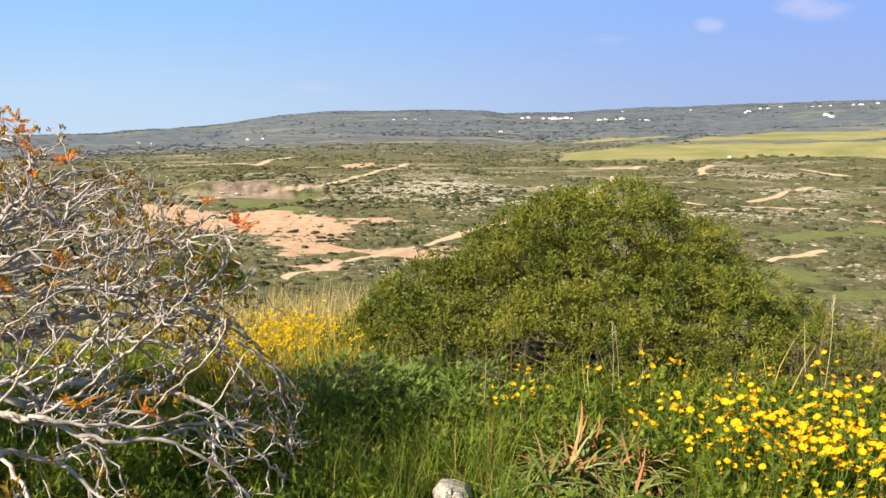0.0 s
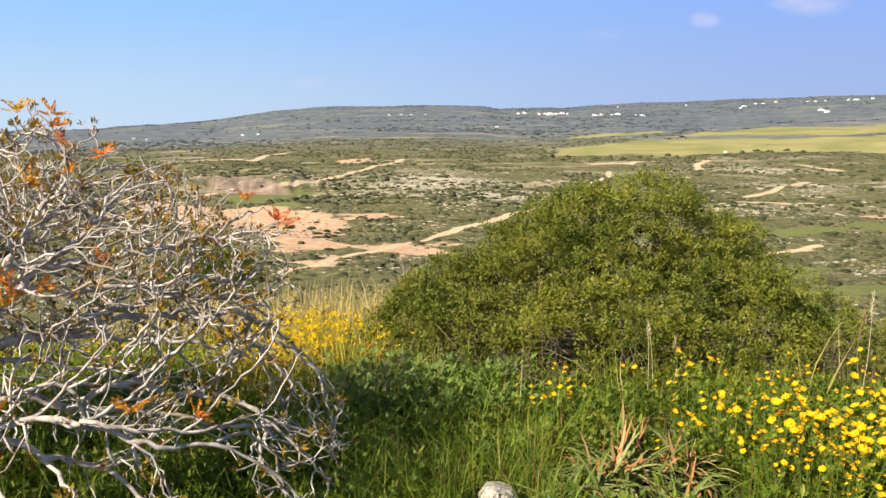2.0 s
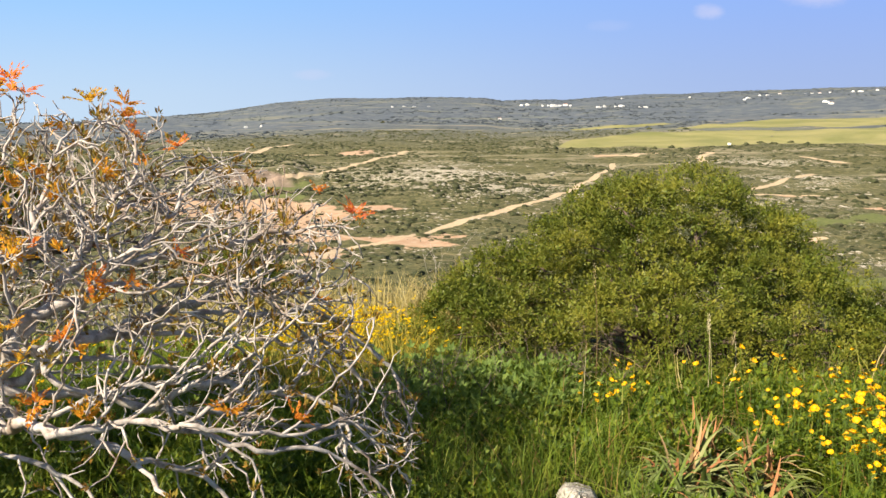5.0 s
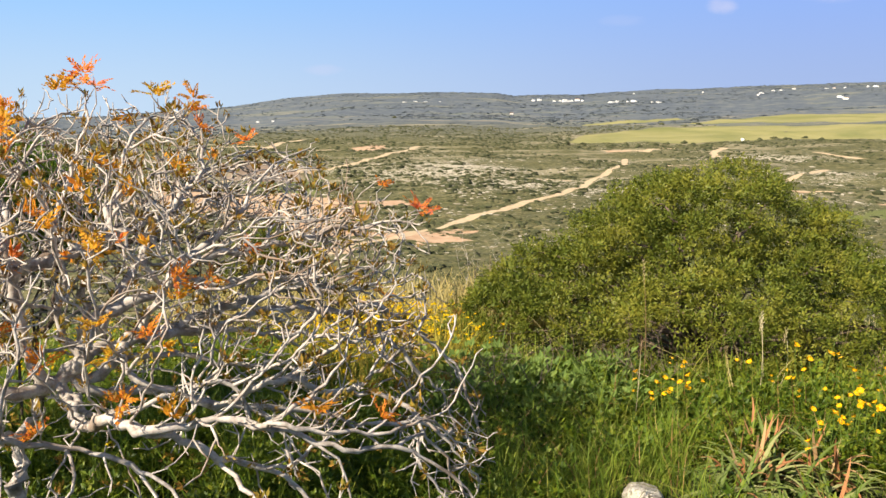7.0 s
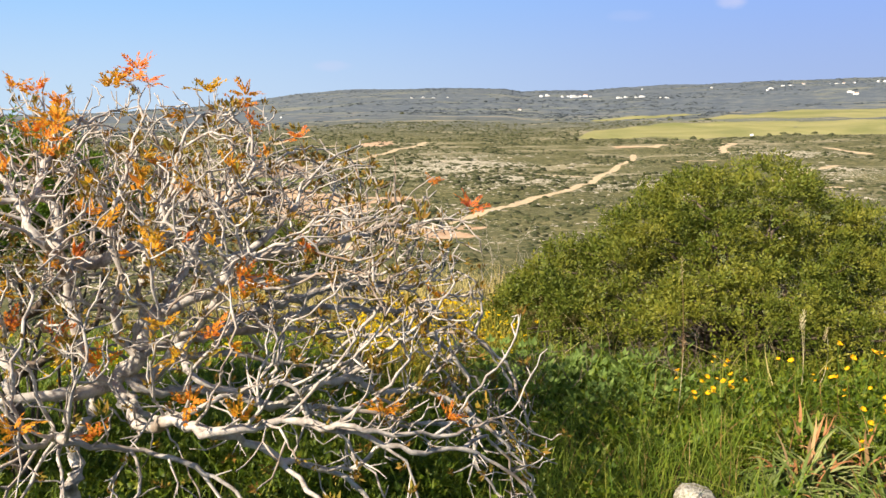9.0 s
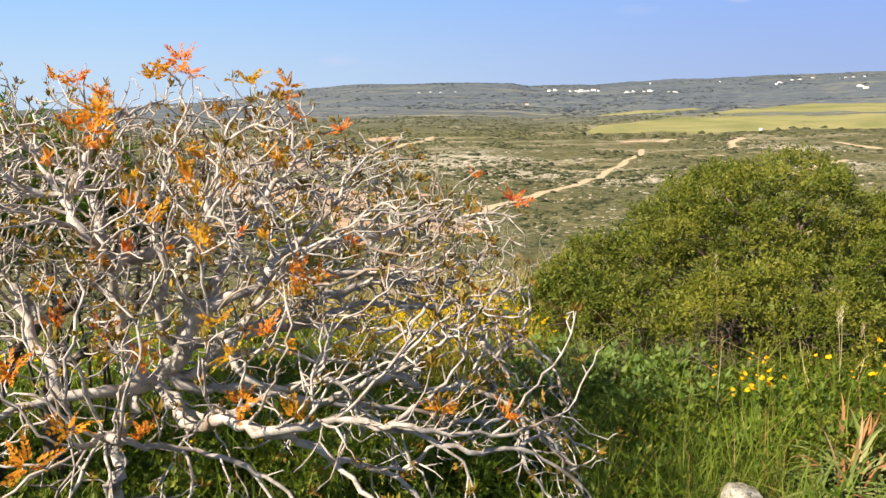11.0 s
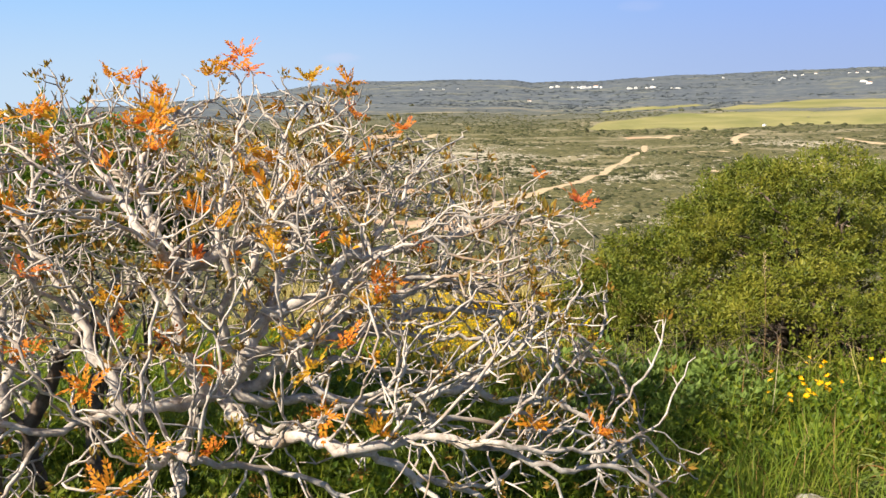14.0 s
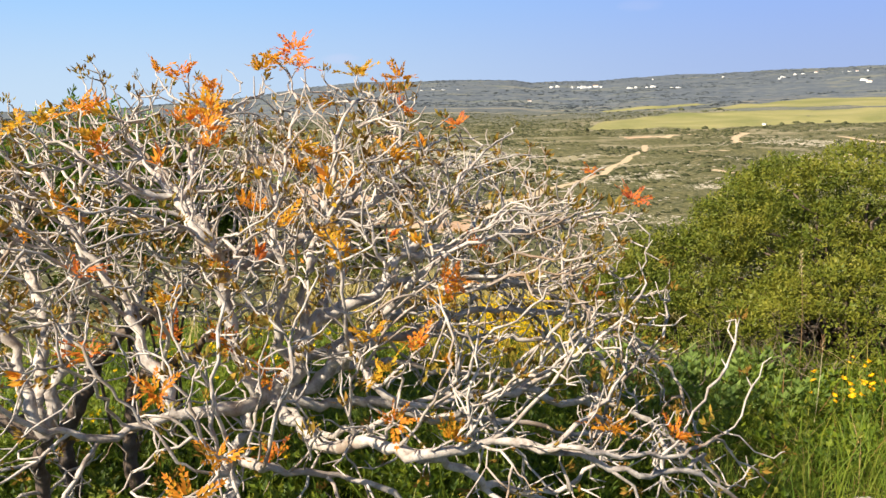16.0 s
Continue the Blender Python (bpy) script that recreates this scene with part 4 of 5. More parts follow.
BIG_TUFTS = [plume(9, 500 + q) for q in range(5)]
SMALL_TUFTS = [tuft(13, 0.030, 520 + q, 0.9, YOUNG, "leaf_tuft") for q in range(4)]
BUDS = [tuft(13, 0.021, 540 + q, 0.9, OLIVE_BUD, "leaf_tuft") for q in range(6)]
BRIGHT = np.array([  # where the young leaves stand thickest
    (-2.25, 2.9, 1.62), (-2.21, 2.9, 1.61), (-2.13, 2.89, 1.63), (-2.11, 2.89, 1.61), (-2.17, 2.9, 1.59), (-2.02, 2.8, 1.56), (-2.15, 2.73, 1.5), (-2.12, 2.75, 1.49), (-1.99, 2.9, 1.6), (-1.92, 2.9, 1.62), (-1.87, 3.0, 1.6), (-1.68, 3.2, 1.61), (-1.62, 3.2, 1.61), (-1.6, 3.2, 1.59), (-1.72, 3.2, 1.59), (-1.51, 3.2, 1.54), (-2.42, 2.7, 1.6), (-2.45, 2.7, 1.55), (-2.42, 2.7, 1.52), (-2.35, 2.63, 1.48), (-2.36, 2.63, 1.44), (-2.44, 2.5, 1.56), (-2.5, 2.6, 1.25), (-2.46, 2.6, 1.24), (-1.81, 2.48, 1.19), (-1.78, 2.48, 1.19), (-1.77, 2.6, 1.19), (-2.03, 2.6, 1.1), (-2.25, 2.5, 1.03), (-2.22, 2.6, 1.0), (-2.12, 2.6, 0.97), (-2.35, 2.4, 1.17), (-1.63, 2.26, 1.0), (-1.59, 2.28, 1.0), (-1.54, 2.3, 0.99), (-1.58, 2.26, 0.95), (-1.51, 2.4, 1.07), (-1.46, 2.4, 1.12), (-1.63, 2.9, 1.33), (-1.83, 2.9, 1.4), (-1.93, 2.85, 1.36), (-1.96, 2.7, 1.26), (-1.7, 2.8, 1.27), (-1.43, 2.9, 1.18), (-1.43, 2.6, 1.13), (-1.98, 2.6, 0.75), (-1.89, 2.4, 0.73), (-1.87, 2.0, 0.83), (-1.71, 1.9, 0.86), (-1.5, 2.2, 0.72), (-1.61, 2.25, 0.79), (-2.06, 1.95, 0.9), (-2.29, 2.3, 0.89), (-1.97, 1.9, 0.83), (-1.11, 2.28, 0.78), (-0.93, 2.4, 0.72), (-0.82, 3.36, 1.17), (-0.93, 3.4, 1.26), (-0.98, 3.3, 0.84)])
tips = np.array([k for k in range(count) if not children[k] and PARENT[k] >= 0])
glow_gap = np.linalg.norm(NODES[tips][:, None] - BRIGHT[None], axis=2).min(1)
g = np.random.default_rng(77)
made, rest = 0, []
closest = np.linalg.norm(NODES[tips][:, None] - BRIGHT[None], axis=2)
order = np.argsort(closest, 0)
chosen = {int(tips[q]) for k, spot_ in enumerate(BRIGHT) for q in order[:2 if spot_[2] > 1.45 else 1, k] if closest[q, k] < 0.2}
for k, gap in sorted(zip(tips, glow_gap), key=lambda q: q[1]):
    way = unit(unit(NODES[k] - NODES[PARENT[k]]) + [0, 0, 0.6])
    chance = g.random()
    near_three = int(k) in chosen
    if near_three:
        mesh, size = BIG_TUFTS[g.integers(5)], g.uniform(0.8, 1.2)
    elif chance < 0.02 + 0.05 * smooth01(1.1, 1.45, NODES[k][2]):
        mesh, size = SMALL_TUFTS[g.integers(4)], g.uniform(0.7, 1.3)
    elif chance < 0.33:
        mesh, size = BUDS[g.integers(6)], g.uniform(0.6, 1.3)
    else:
        continue
    turn = Vector(way).to_track_quat("Z", "Y").to_matrix().to_4x4() @ Matrix.Rotation(g.uniform(0, 6.3), 4, "Z")
    m = Matrix.Translation(Vector(NODES[k] - BASE)) @ turn @ Matrix.Scale(size, 4)
    if made < 300:
        ob = part("leaf_tuft", mesh, tree)
        ob.matrix_basis = m
        made += 1
    else:
        rest.append((mesh, np.array(m)))
if rest:
    pieces = []
    for q, m in rest:
        co = np.empty(len(q.vertices) * 3)
        q.vertices.foreach_get("co", co)
        fc = np.empty(len(q.loops), int)
        q.loops.foreach_get("vertex_index", fc)
        pieces.append((co.reshape(-1, 3) @ m[:3, :3].T + m[:3, 3], fc.reshape(-1, 3)))
    OLIVE_MANY = leaf_material("olive_bud_leaf_many", [(0.1, (0.15, 0.08, 0.022)), (0.45, (0.28, 0.155, 0.028)), (0.7, (0.22, 0.185, 0.03)), (0.95, (0.44, 0.25, 0.04))], 0.3, 0.55, 0.3)
    tagged(part("buds", mesh_from("buds", *joined(pieces), OLIVE_MANY, smooth=False), tree), kind="stuff")

# ---- grass, herbs and flowers of the knoll ----
def blade(seed, bend):
    """A grass blade of height 1, bent over towards +y."""
    t = np.linspace(0, 1, 5)
    w = 0.5 * (1 - t**1.6) * 0.022
    y, z = bend * t**2, t * (1 - 0.35 * bend * t)
    v = [(-a, b, c) for a, b, c in zip(w[:-1], y, z)] + [(a, b, c) for a, b, c in zip(w[:-1], y, z)] + [(0, y[-1], z[-1])]
    f = []
    for k in range(3):
        f += [(k, k + 4, k + 5), (k, k + 5, k + 1)]
    return np.array(v), np.array(f + [(3, 7, 8)])


def spots(count, seed, x0, x1, y0, y1, keep=None, round_about=False):
    g = np.random.default_rng(seed)
    x, y = g.uniform(x0, x1, count), g.uniform(y0, y1, count)
    m = np.abs(x + 0.5) < 1.4 + 0.62 * y
    if round_about:
        m = ~m & (np.hypot(x, y) < 8.5)
    if keep is not None:
        m &= keep(x, y, g)
    return np.stack([x[m], y[m], height(x[m], y[m])], -1), g


def in_bush(x, y):
    out = np.zeros(np.shape(x), bool)
    for l in big_lobes:
        out |= ((x - l[0]) / (l[3] * 0.85)) ** 2 + ((y - l[1]) / (l[4] * 0.85)) ** 2 < 1
    return out


def open_ground(x, y):
    return ~in_bush(x, y) & (np.hypot((x - 0.66) / 0.42, (y - 3.38) / 0.28) > 1) & (np.hypot(x - 0.04, y - 3.2) > 0.15) & ~((np.abs(x - 0.03) < 0.12) & (y > 2.5) & (y < 3.25))


def grass(name, label, count, seed, box, lo, hi, material, keep=None, wide=1.0, round_about=False):
    p, g = spots(count, seed, *box, keep, round_about)
    pick, out = g.integers(0, 4, len(p)), []
    for k in range(4):
        m = pick == k
        h = lo + (hi - lo) * g.random(m.sum()) ** 1.5
        tv, tf = blade(k, (0.15, 0.4, 0.7, 1.1)[k])
        lean = frames_along(np.stack([np.sin(a := g.uniform(0, 6.3, m.sum())), np.cos(a), g.normal(0, 0.15, m.sum())], -1), g.normal(0, 0.2, m.sum()))
        out.append(scatter(tv * [wide, 1, 1], tf, p[m], lean, h))
    return tagged(new(name, mesh_from(name, *joined(out), material, smooth=False)), label, "grass", kind="stuff")


GRASS = leaf_material("grass_blade", [(0.15, (0.032, 0.058, 0.008)), (0.45, (0.09, 0.142, 0.013)), (0.7, (0.19, 0.22, 0.02)), (0.93, (0.37, 0.31, 0.07))], 0.4, 0.42, 0.45)
# lighter than GRASS; sunlight on the lit patches is put into this colour
BRIGHT_GRASS = leaf_material("bright_grass_blade", [(0.15, (0.09, 0.16, 0.02)), (0.5, (0.17, 0.245, 0.028)), (0.8, (0.29, 0.32, 0.05)), (0.95, (0.42, 0.37, 0.12))], 0.45, 0.45, 0.35)
STRAW = leaf_material("straw", [(0.15, (0.30, 0.24, 0.08)), (0.5, (0.42, 0.34, 0.13)), (0.9, (0.52, 0.44, 0.22))], 0.35, 0.6, 0.3)
GOLD_STRAW = leaf_material("golden_straw", [(0.15, (0.20, 0.19, 0.03)), (0.5, (0.42, 0.325, 0.045)), (0.9, (0.55, 0.45, 0.11))], 0.4, 0.6, 0.3)
HERB = leaf_material("herb_leaf", [(0.15, (0.022, 0.046, 0.005)), (0.45, (0.068, 0.115, 0.008)), (0.72, (0.165, 0.205, 0.014)), (0.95, (0.32, 0.28, 0.04))], 0.35, 0.42, 0.5)
PALE_HERB = leaf_material("pale_herb_leaf", [(0.15, (0.08, 0.13, 0.03)), (0.6, (0.15, 0.22, 0.05)), (0.95, (0.24, 0.30, 0.08))], 0.35, 0.55, 0.35)

grass("grass", "lush green spring grass on the knoll", 34000, 601, (-4.5, 5.5, 1.6, 6.5), 0.08, 0.34, GRASS, lambda x, y, g: open_ground(x, y) & ((x < -0.9) | (fbm(x * 2.6, y * 2.6, 15, 2) + 0.25 * g.normal(size=len(x)) > np.where(x < -0.38, 0.2, np.where(x < 0.35, -0.2, -0.02)))))
grass("grass", "tall mixed grass on the brow", 16000, 602, (-6, 7, 6.0, 13), 0.15, 0.5, STRAW, lambda x, y, g: ~in_bush(x, y) & (g.random(len(x)) < 0.55), 1.3)
grass("grass", "green grass on the brow", 14000, 603, (-6, 7, 6.0, 14), 0.15, 0.45, GRASS, lambda x, y, g: ~in_bush(x, y), 1.3)
grass("dry_grass", "tall pale straw on the brow of the knoll", 6000, 605, (-3.2, 0.4, 6.6, 9.2), 0.3, 0.72, STRAW, lambda x, y, g: ~in_bush(x, y))
# bright blades stand in for light: thick where lit, sparse where shaded
grass("grass", "long bright grass blades in the foreground", 2200, 606, (-2.6, 2.6, 2.3, 5.0), 0.2, 0.46, BRIGHT_GRASS, lambda x, y, g: open_ground(x, y) & (fbm(x * 1.7, y * 1.7, 9, 2) > np.where(np.abs(x + 0.02) < 0.36, -0.6, np.where((x < 0) & (x > -1.0), 0.25, 0.0))), 0.8)
grass("grass", "mixed green and straw grass at the foot of the bush", 1000, 607, (-0.9, 3.6, 4.55, 5.6), 0.2, 0.5, GRASS, lambda x, y, g: ((x - 1.3) / 2.6) ** 2 + ((y - 6.2) / 1.55) ** 2 < 1, 0.9)
grass("dry_grass", "pale dry stalks at the foot of the bush", 200, 608, (-0.9, 3.8, 4.5, 5.6), 0.25, 0.6, STRAW, None, 0.7)
# sunlight put into the colour: lighter blades over the ground behind the tree
grass("grass", "sunlit yellow-green grass behind the bare tree", 9500, 609, (-5.5, -0.4, 3.6, 7.2), 0.14, 0.38, BRIGHT_GRASS, None, 1.1)
grass("dry_grass", "golden dry grass among yellow flowers", 5200, 604, (-1.9, -0.5, 4.5, 7.3), 0.2, 0.5, GOLD_STRAW, lambda x, y, g: ((x + 1.15) / 0.6) ** 2 + ((y - 5.7) / 1.3) ** 2 < 1)

grass("grass", "green spring grass on the top of the knoll", 30000, 612, (-8.5, 8.5, -8.5, 8.5), 0.08, 0.26, GRASS, lambda x, y, g: fbm(x * 1.3, y * 1.3, 19, 3) + 0.3 * g.normal(size=len(x)) > -0.2, 1.6, True)

# lighter blades added here to offset the shadow of the tree
grass("grass", "fine upright green grass beside the pale rock", 4600, 613, (-0.95, 0.3, 2.4, 3.9), 0.14, 0.36, BRIGHT_GRASS, lambda x, y, g: open_ground(x, y) & (fbm(x * 3, y * 3, 29, 2) > -0.15), 0.7)
RUSSET = leaf_material("russet_stem", [(0.15, (0.14, 0.07, 0.03)), (0.5, (0.28, 0.16, 0.06)), (0.9, (0.46, 0.33, 0.15))], 0.25, 0.7, 0.2)
grass("grass", "tall thin green blades in the foreground", 1300, 611, (-0.9, 1.8, 2.7, 4.9), 0.22, 0.5, GRASS, lambda x, y, g: open_ground(x, y) & (fbm(x * 2.1, y * 2.1, 16, 2) > 0.0), 0.6)
grass("dry_grass", "withered reddish brown stems among the daisies", 1000, 610, (-0.7, 3.2, 2.7, 4.6), 0.15, 0.36, RUSSET, lambda x, y, g: open_ground(x, y), 0.7)


def herb_plant(seed, leaves=9):
    g = np.random.default_rng(seed)
    w = np.arange(leaves) * 2.4 + g.uniform(-0.3, 0.3, leaves)
    up = g.uniform(0.2, 1.8, leaves)
    d = np.stack([np.cos(w), np.sin(w), up], -1)
    place = np.stack([0 * w, 0 * w, 0.35 * g.random(leaves)], -1)
    tv, tf = compound_leaf(seed, 3, 0.36)
    return scatter(tv * [0.8, 1, 1], tf, place, frames_along(d, g.uniform(-0.4, 0.4, leaves)), g.uniform(0.5, 1.0, leaves))


HERBS = [herb_plant(620 + q) for q in range(5)]


def herbs(name, label, count, seed, box, lo, hi, material, keep=None, round_about=False):
    p, g = spots(count, seed, *box, keep, round_about)
    pick, out = g.integers(0, 5, len(p)), []
    for k in range(5):
        m = pick == k
        out.append(scatter(*HERBS[k], p[m], turned(g.uniform(0, 6.3, m.sum())), g.uniform(lo, hi, m.sum())))
    return tagged(new(name, mesh_from(name, *joined(out), material, smooth=False)), label, "herbs", kind="stuff")


herbs("herbs", "dense feathery green herbs under the tree and bush", 7600, 631, (-4.2, 3.5, 1.7, 5.2), 0.07, 0.2, HERB, lambda x, y, g: open_ground(x, y) & (fbm(x * 2.2, y * 2.2, 14, 2) > np.where(x < -0.9, -0.6, -0.35)))
herbs("herbs", "bright green herbs behind the bare tree", 900, 632, (-5, -0.3, 4.6, 8.5), 0.1, 0.22, HERB)
herbs("herbs", "pale green leafy herbs at the foot of the bush", 110, 633, (-0.9, 0.4, 4.2, 5.1), 0.16, 0.28, PALE_HERB)

herbs("herbs", "low green herbs on the top of the knoll", 2200, 634, (-8.5, 8.5, -8.5, 8.5), 0.12, 0.26, HERB, lambda x, y, g: fbm(x * 0.9, y * 0.9, 39, 3) > -0.3, True)

# yellow daisies
PETAL = leaf_material("yellow_petal", [(0.1, (0.84, 0.39, 0.002)), (0.5, (0.87, 0.465, 0.003)), (0.95, (0.89, 0.53, 0.005))], 0.35, 0.5, 0.3)
s = Shader("daisy_centre", 0.8)
s.color(s.ramp(s.noise(200, 2), [(0.3, (0.55, 0.28, 0.01)), (0.7, (0.75, 0.45, 0.01))]))
CENTRE = s.mat
STEM = leaf_material("flower_stem", [(0.2, (0.07, 0.13, 0.02)), (0.8, (0.16, 0.22, 0.04))], 0.2, 0.5, 0.3)


def flower_head(seed, cup):
    g = np.random.default_rng(seed)
    n = 13
    w = np.arange(n) * 2 * np.pi / n + g.uniform(-0.1, 0.1, n)
    d = np.stack([np.cos(w), np.sin(w), cup + g.uniform(-0.15, 0.15, n)], -1)
    petal_v = np.array([(-0.10, 0, 0), (0.10, 0, 0), (-0.24, 0.6, 0.02), (0.24, 0.6, 0.02), (-0.12, 1, -0.03), (0.12, 1, -0.03)])
    petal_f = np.array([(0, 1, 3), (0, 3, 2), (2, 3, 5), (2, 5, 4)])
    v, f = scatter(petal_v, petal_f, d * 0.004, frames_along(d, np.zeros(n)), np.full(n, 0.0175) * g.uniform(0.85, 1.1, n))
    return mesh_from("flower_head", v, f, PETAL, smooth=False)


def flower_centre():
    v, f = dome(8, 3, 5)
    return mesh_from("centre", v * [0.0085, 0.0085, 0.006] + [0, 0, 0.002], f, CENTRE)


HEADS, CENTRE_MESH = [flower_head(650 + q, c) for q, c in enumerate((0.15, 0.35, 0.7, 1.2))], flower_centre()
LEAF_PLANT = [mesh_from("leaf", *compound_leaf(660 + q), HERB, smooth=False) for q in range(3)]


def daisy(seed, heads, tall):
    """A yellow daisy plant with its stems, leaves and heads, at the origin."""
    g = np.random.default_rng(seed)
    thing = tagged(empty("yellow_daisy"), "yellow daisy in bloom on a leafy green stem", "flower", "yellow daisies on the knoll")
    for k in range(heads):
        end = np.array([g.normal(0, 0.05), g.normal(0, 0.05), tall * g.uniform(0.75, 1.08)])
        t = np.linspace(0, 1, 6)[:, None]
        line = end * t + [0.02, 0.01, 0] * np.sin(t * np.pi) * g.normal()
        part("stem", mesh_from("stem", *tube(line, 0.0022 - 0.0008 * t[:, 0], 4), STEM), thing)
        head = part("flower_head", HEADS[g.integers(4)], thing)
        face = Vector((-0.45 + g.normal(0, 0.25), -0.25 + g.normal(0, 0.25), 1)).normalized()
        head.matrix_basis = Matrix.Translation(Vector(end)) @ face.to_track_quat("Z", "Y").to_matrix().to_4x4() @ Matrix.Scale(g.uniform(0.76, 1.04), 4)
        part("centre", CENTRE_MESH, head)
    for k in range(5):
        leaf = part("leaf", LEAF_PLANT[g.integers(3)], thing)
        leaf.matrix_basis = Matrix.Translation((0, 0, tall * g.uniform(0.05, 0.6))) @ Matrix.Rotation(g.uniform(0, 6.3), 4, "Z") @ Matrix.Rotation(0.5, 4, "X") @ Matrix.Scale(g.uniform(0.07, 0.13), 4)
    return thing


KINDS = [daisy(670 + q, n, 0.37) for q, n in enumerate((1, 2, 3, 2))]
g = np.random.default_rng(680)
beds = [(1.55, 3.25, 0.42, 0.45, 150), (1.85, 3.75, 0.55, 0.4, 80), (1.25, 4.15, 0.4, 0.22, 9), (2.4, 4.2, 0.45, 0.4, 20), (0.95, 3.7, 0.2, 0.3, 11), (0.34, 4.2, 0.16, 0.22, 11), (1.75, 4.75, 0.5, 0.15, 7), (1.0, 4.55, 0.15, 0.1, 4)]
spot = [(b[0] + g.normal(0, b[2] * 0.6), b[1] + g.normal(0, b[3] * 0.6)) for b in beds for _ in range(b[4])]
for k, (x, y) in enumerate(spot):
    m = pose(x, y, low(x, y), 0, 0, g.uniform(0, 360)) @ Matrix.Scale(g.uniform(0.75, 1.15) * (1.07 if -0.2 < x < 0.7 else 1.0), 4)
    if k < 4:
        KINDS[k].matrix_basis = m
    else:
        copy_thing(KINDS[k % 4], m)

SMALL_PETAL = leaf_material("small_yellow_petal", [(0.1, (0.72, 0.42, 0.006)), (0.5, (0.84, 0.58, 0.008)), (0.95, (0.88, 0.66, 0.02))], 0.3, 0.5, 0.3)


# small yellow flowers, uncounted, in the golden grass and behind the tree
def flower_drift(label, count, seed, cx, cy, wide, deep, lo, hi):
    g = np.random.default_rng(seed)
    x, y = g.normal(cx, wide, count), g.normal(cy, deep, count)
    v, f = joined([scatter(*q, p, frames_along(g.normal(0, 0.35, p.shape) + [-0.3, -0.5, 0.9], g.uniform(0, 6.3, len(p))), g.uniform(0.6, 1.0, len(p))) for q, p in ((FLAT_HEAD, np.stack([x, y, height(x, y) + g.uniform(lo, hi, count)], -1)),)])
    return tagged(new("flowers", mesh_from("flowers", v, f, SMALL_PETAL, smooth=False)), label, "flowers", kind="stuff")


w = np.arange(7) * 2 * np.pi / 7
FLAT_HEAD = scatter(LEAF_V * [1.6, 1, 1], LEAF_F, np.zeros((7, 3)), frames_along(np.stack([np.cos(w), 0.25 + 0 * w, np.sin(w)], -1), np.zeros(7)), np.full(7, 0.021))
flower_drift("small yellow flowers thick among golden dry grass", 620, 690, -1.2, 5.6, 0.3, 0.55, 0.22, 0.45)
flower_drift("small yellow flowers in the grass behind the bare tree", 260, 691, -2.9, 5.4, 0.9, 0.8, 0.15, 0.33)

# pale rock in the grass
s = Shader("limestone", 0.9, spec=0.2)
s.color(s.ramp(s.noise(24, 6, 0.75), [(0.36, (0.12, 0.10, 0.08)), (0.46, (0.36, 0.32, 0.27)), (0.56, (0.52, 0.48, 0.42)), (0.7, (0.62, 0.59, 0.54))])).bump(s.noise(30, 5, 0.7), 0.9, 0.02)
LIMESTONE = s.mat


def rock(x, y, size, seed, label, sunk=0.35):
    bm = bmesh.new()
    bmesh.ops.create_icosphere(bm, subdivisions=5, radius=1)
    g = np.random.default_rng(int(seed) + 40)
    cuts = [(Vector((0.15, -0.1, 0.98)).normalized(), 0.55)] + [(Vector(q), float(d)) for q, d in zip(unit(g.normal(size=(9, 3)) + [0, -0.3, 0.4]), g.uniform(0.7, 0.92, 9))]
    for v in bm.verts:
        n = noise.fractal(v.co * 0.9 + Vector((seed, 0, 0)), 1.3, 2.0, 4)
        q = noise.cell(v.co * 1.6 + Vector((seed, 3, 0)))
        pit = noise.noise(v.co * 5.5 + Vector((0, seed, 0)))
        v.co *= 1 + 0.26 * n + 0.09 * q - 0.07 * abs(pit)
        for n_, d_ in cuts:
            v.co -= max(0.0, v.co.dot(n_) - d_) * 0.9 * n_
        v.co = Vector((v.co.x * size[0], v.co.y * size[1], v.co.z * size[2]))
    me = bpy.data.meshes.new("rock")
    bm.to_mesh(me)
    bm.free()
    me.materials.append(LIMESTONE)
    ob = tagged(new("rock", me), label, "rock")
    ob.matrix_basis = pose(x, y, low(x, y) + size[2] * sunk, 0, 0, seed * 40)
    return ob


rock(0.047, 3.25, (0.115, 0.09, 0.115), 2, "pale weathered limestone rock half sunk in grass", 0.3)

# ---- strap-leaved plant, dry stalks, dead twigs, stones ----
STRAP = leaf_material("strap_leaf", [(0.2, (0.08, 0.12, 0.02)), (0.6, (0.18, 0.22, 0.06)), (0.95, (0.40, 0.37, 0.18))], 0.25, 0.45, 0.45, by_object=True)
DEAD_LEAF = leaf_material("dead_leaf", [(0.2, (0.26, 0.11, 0.045)), (0.6, (0.42, 0.20, 0.09)), (0.95, (0.46, 0.33, 0.17))], 0.25, 0.7, 0.2, by_object=True)


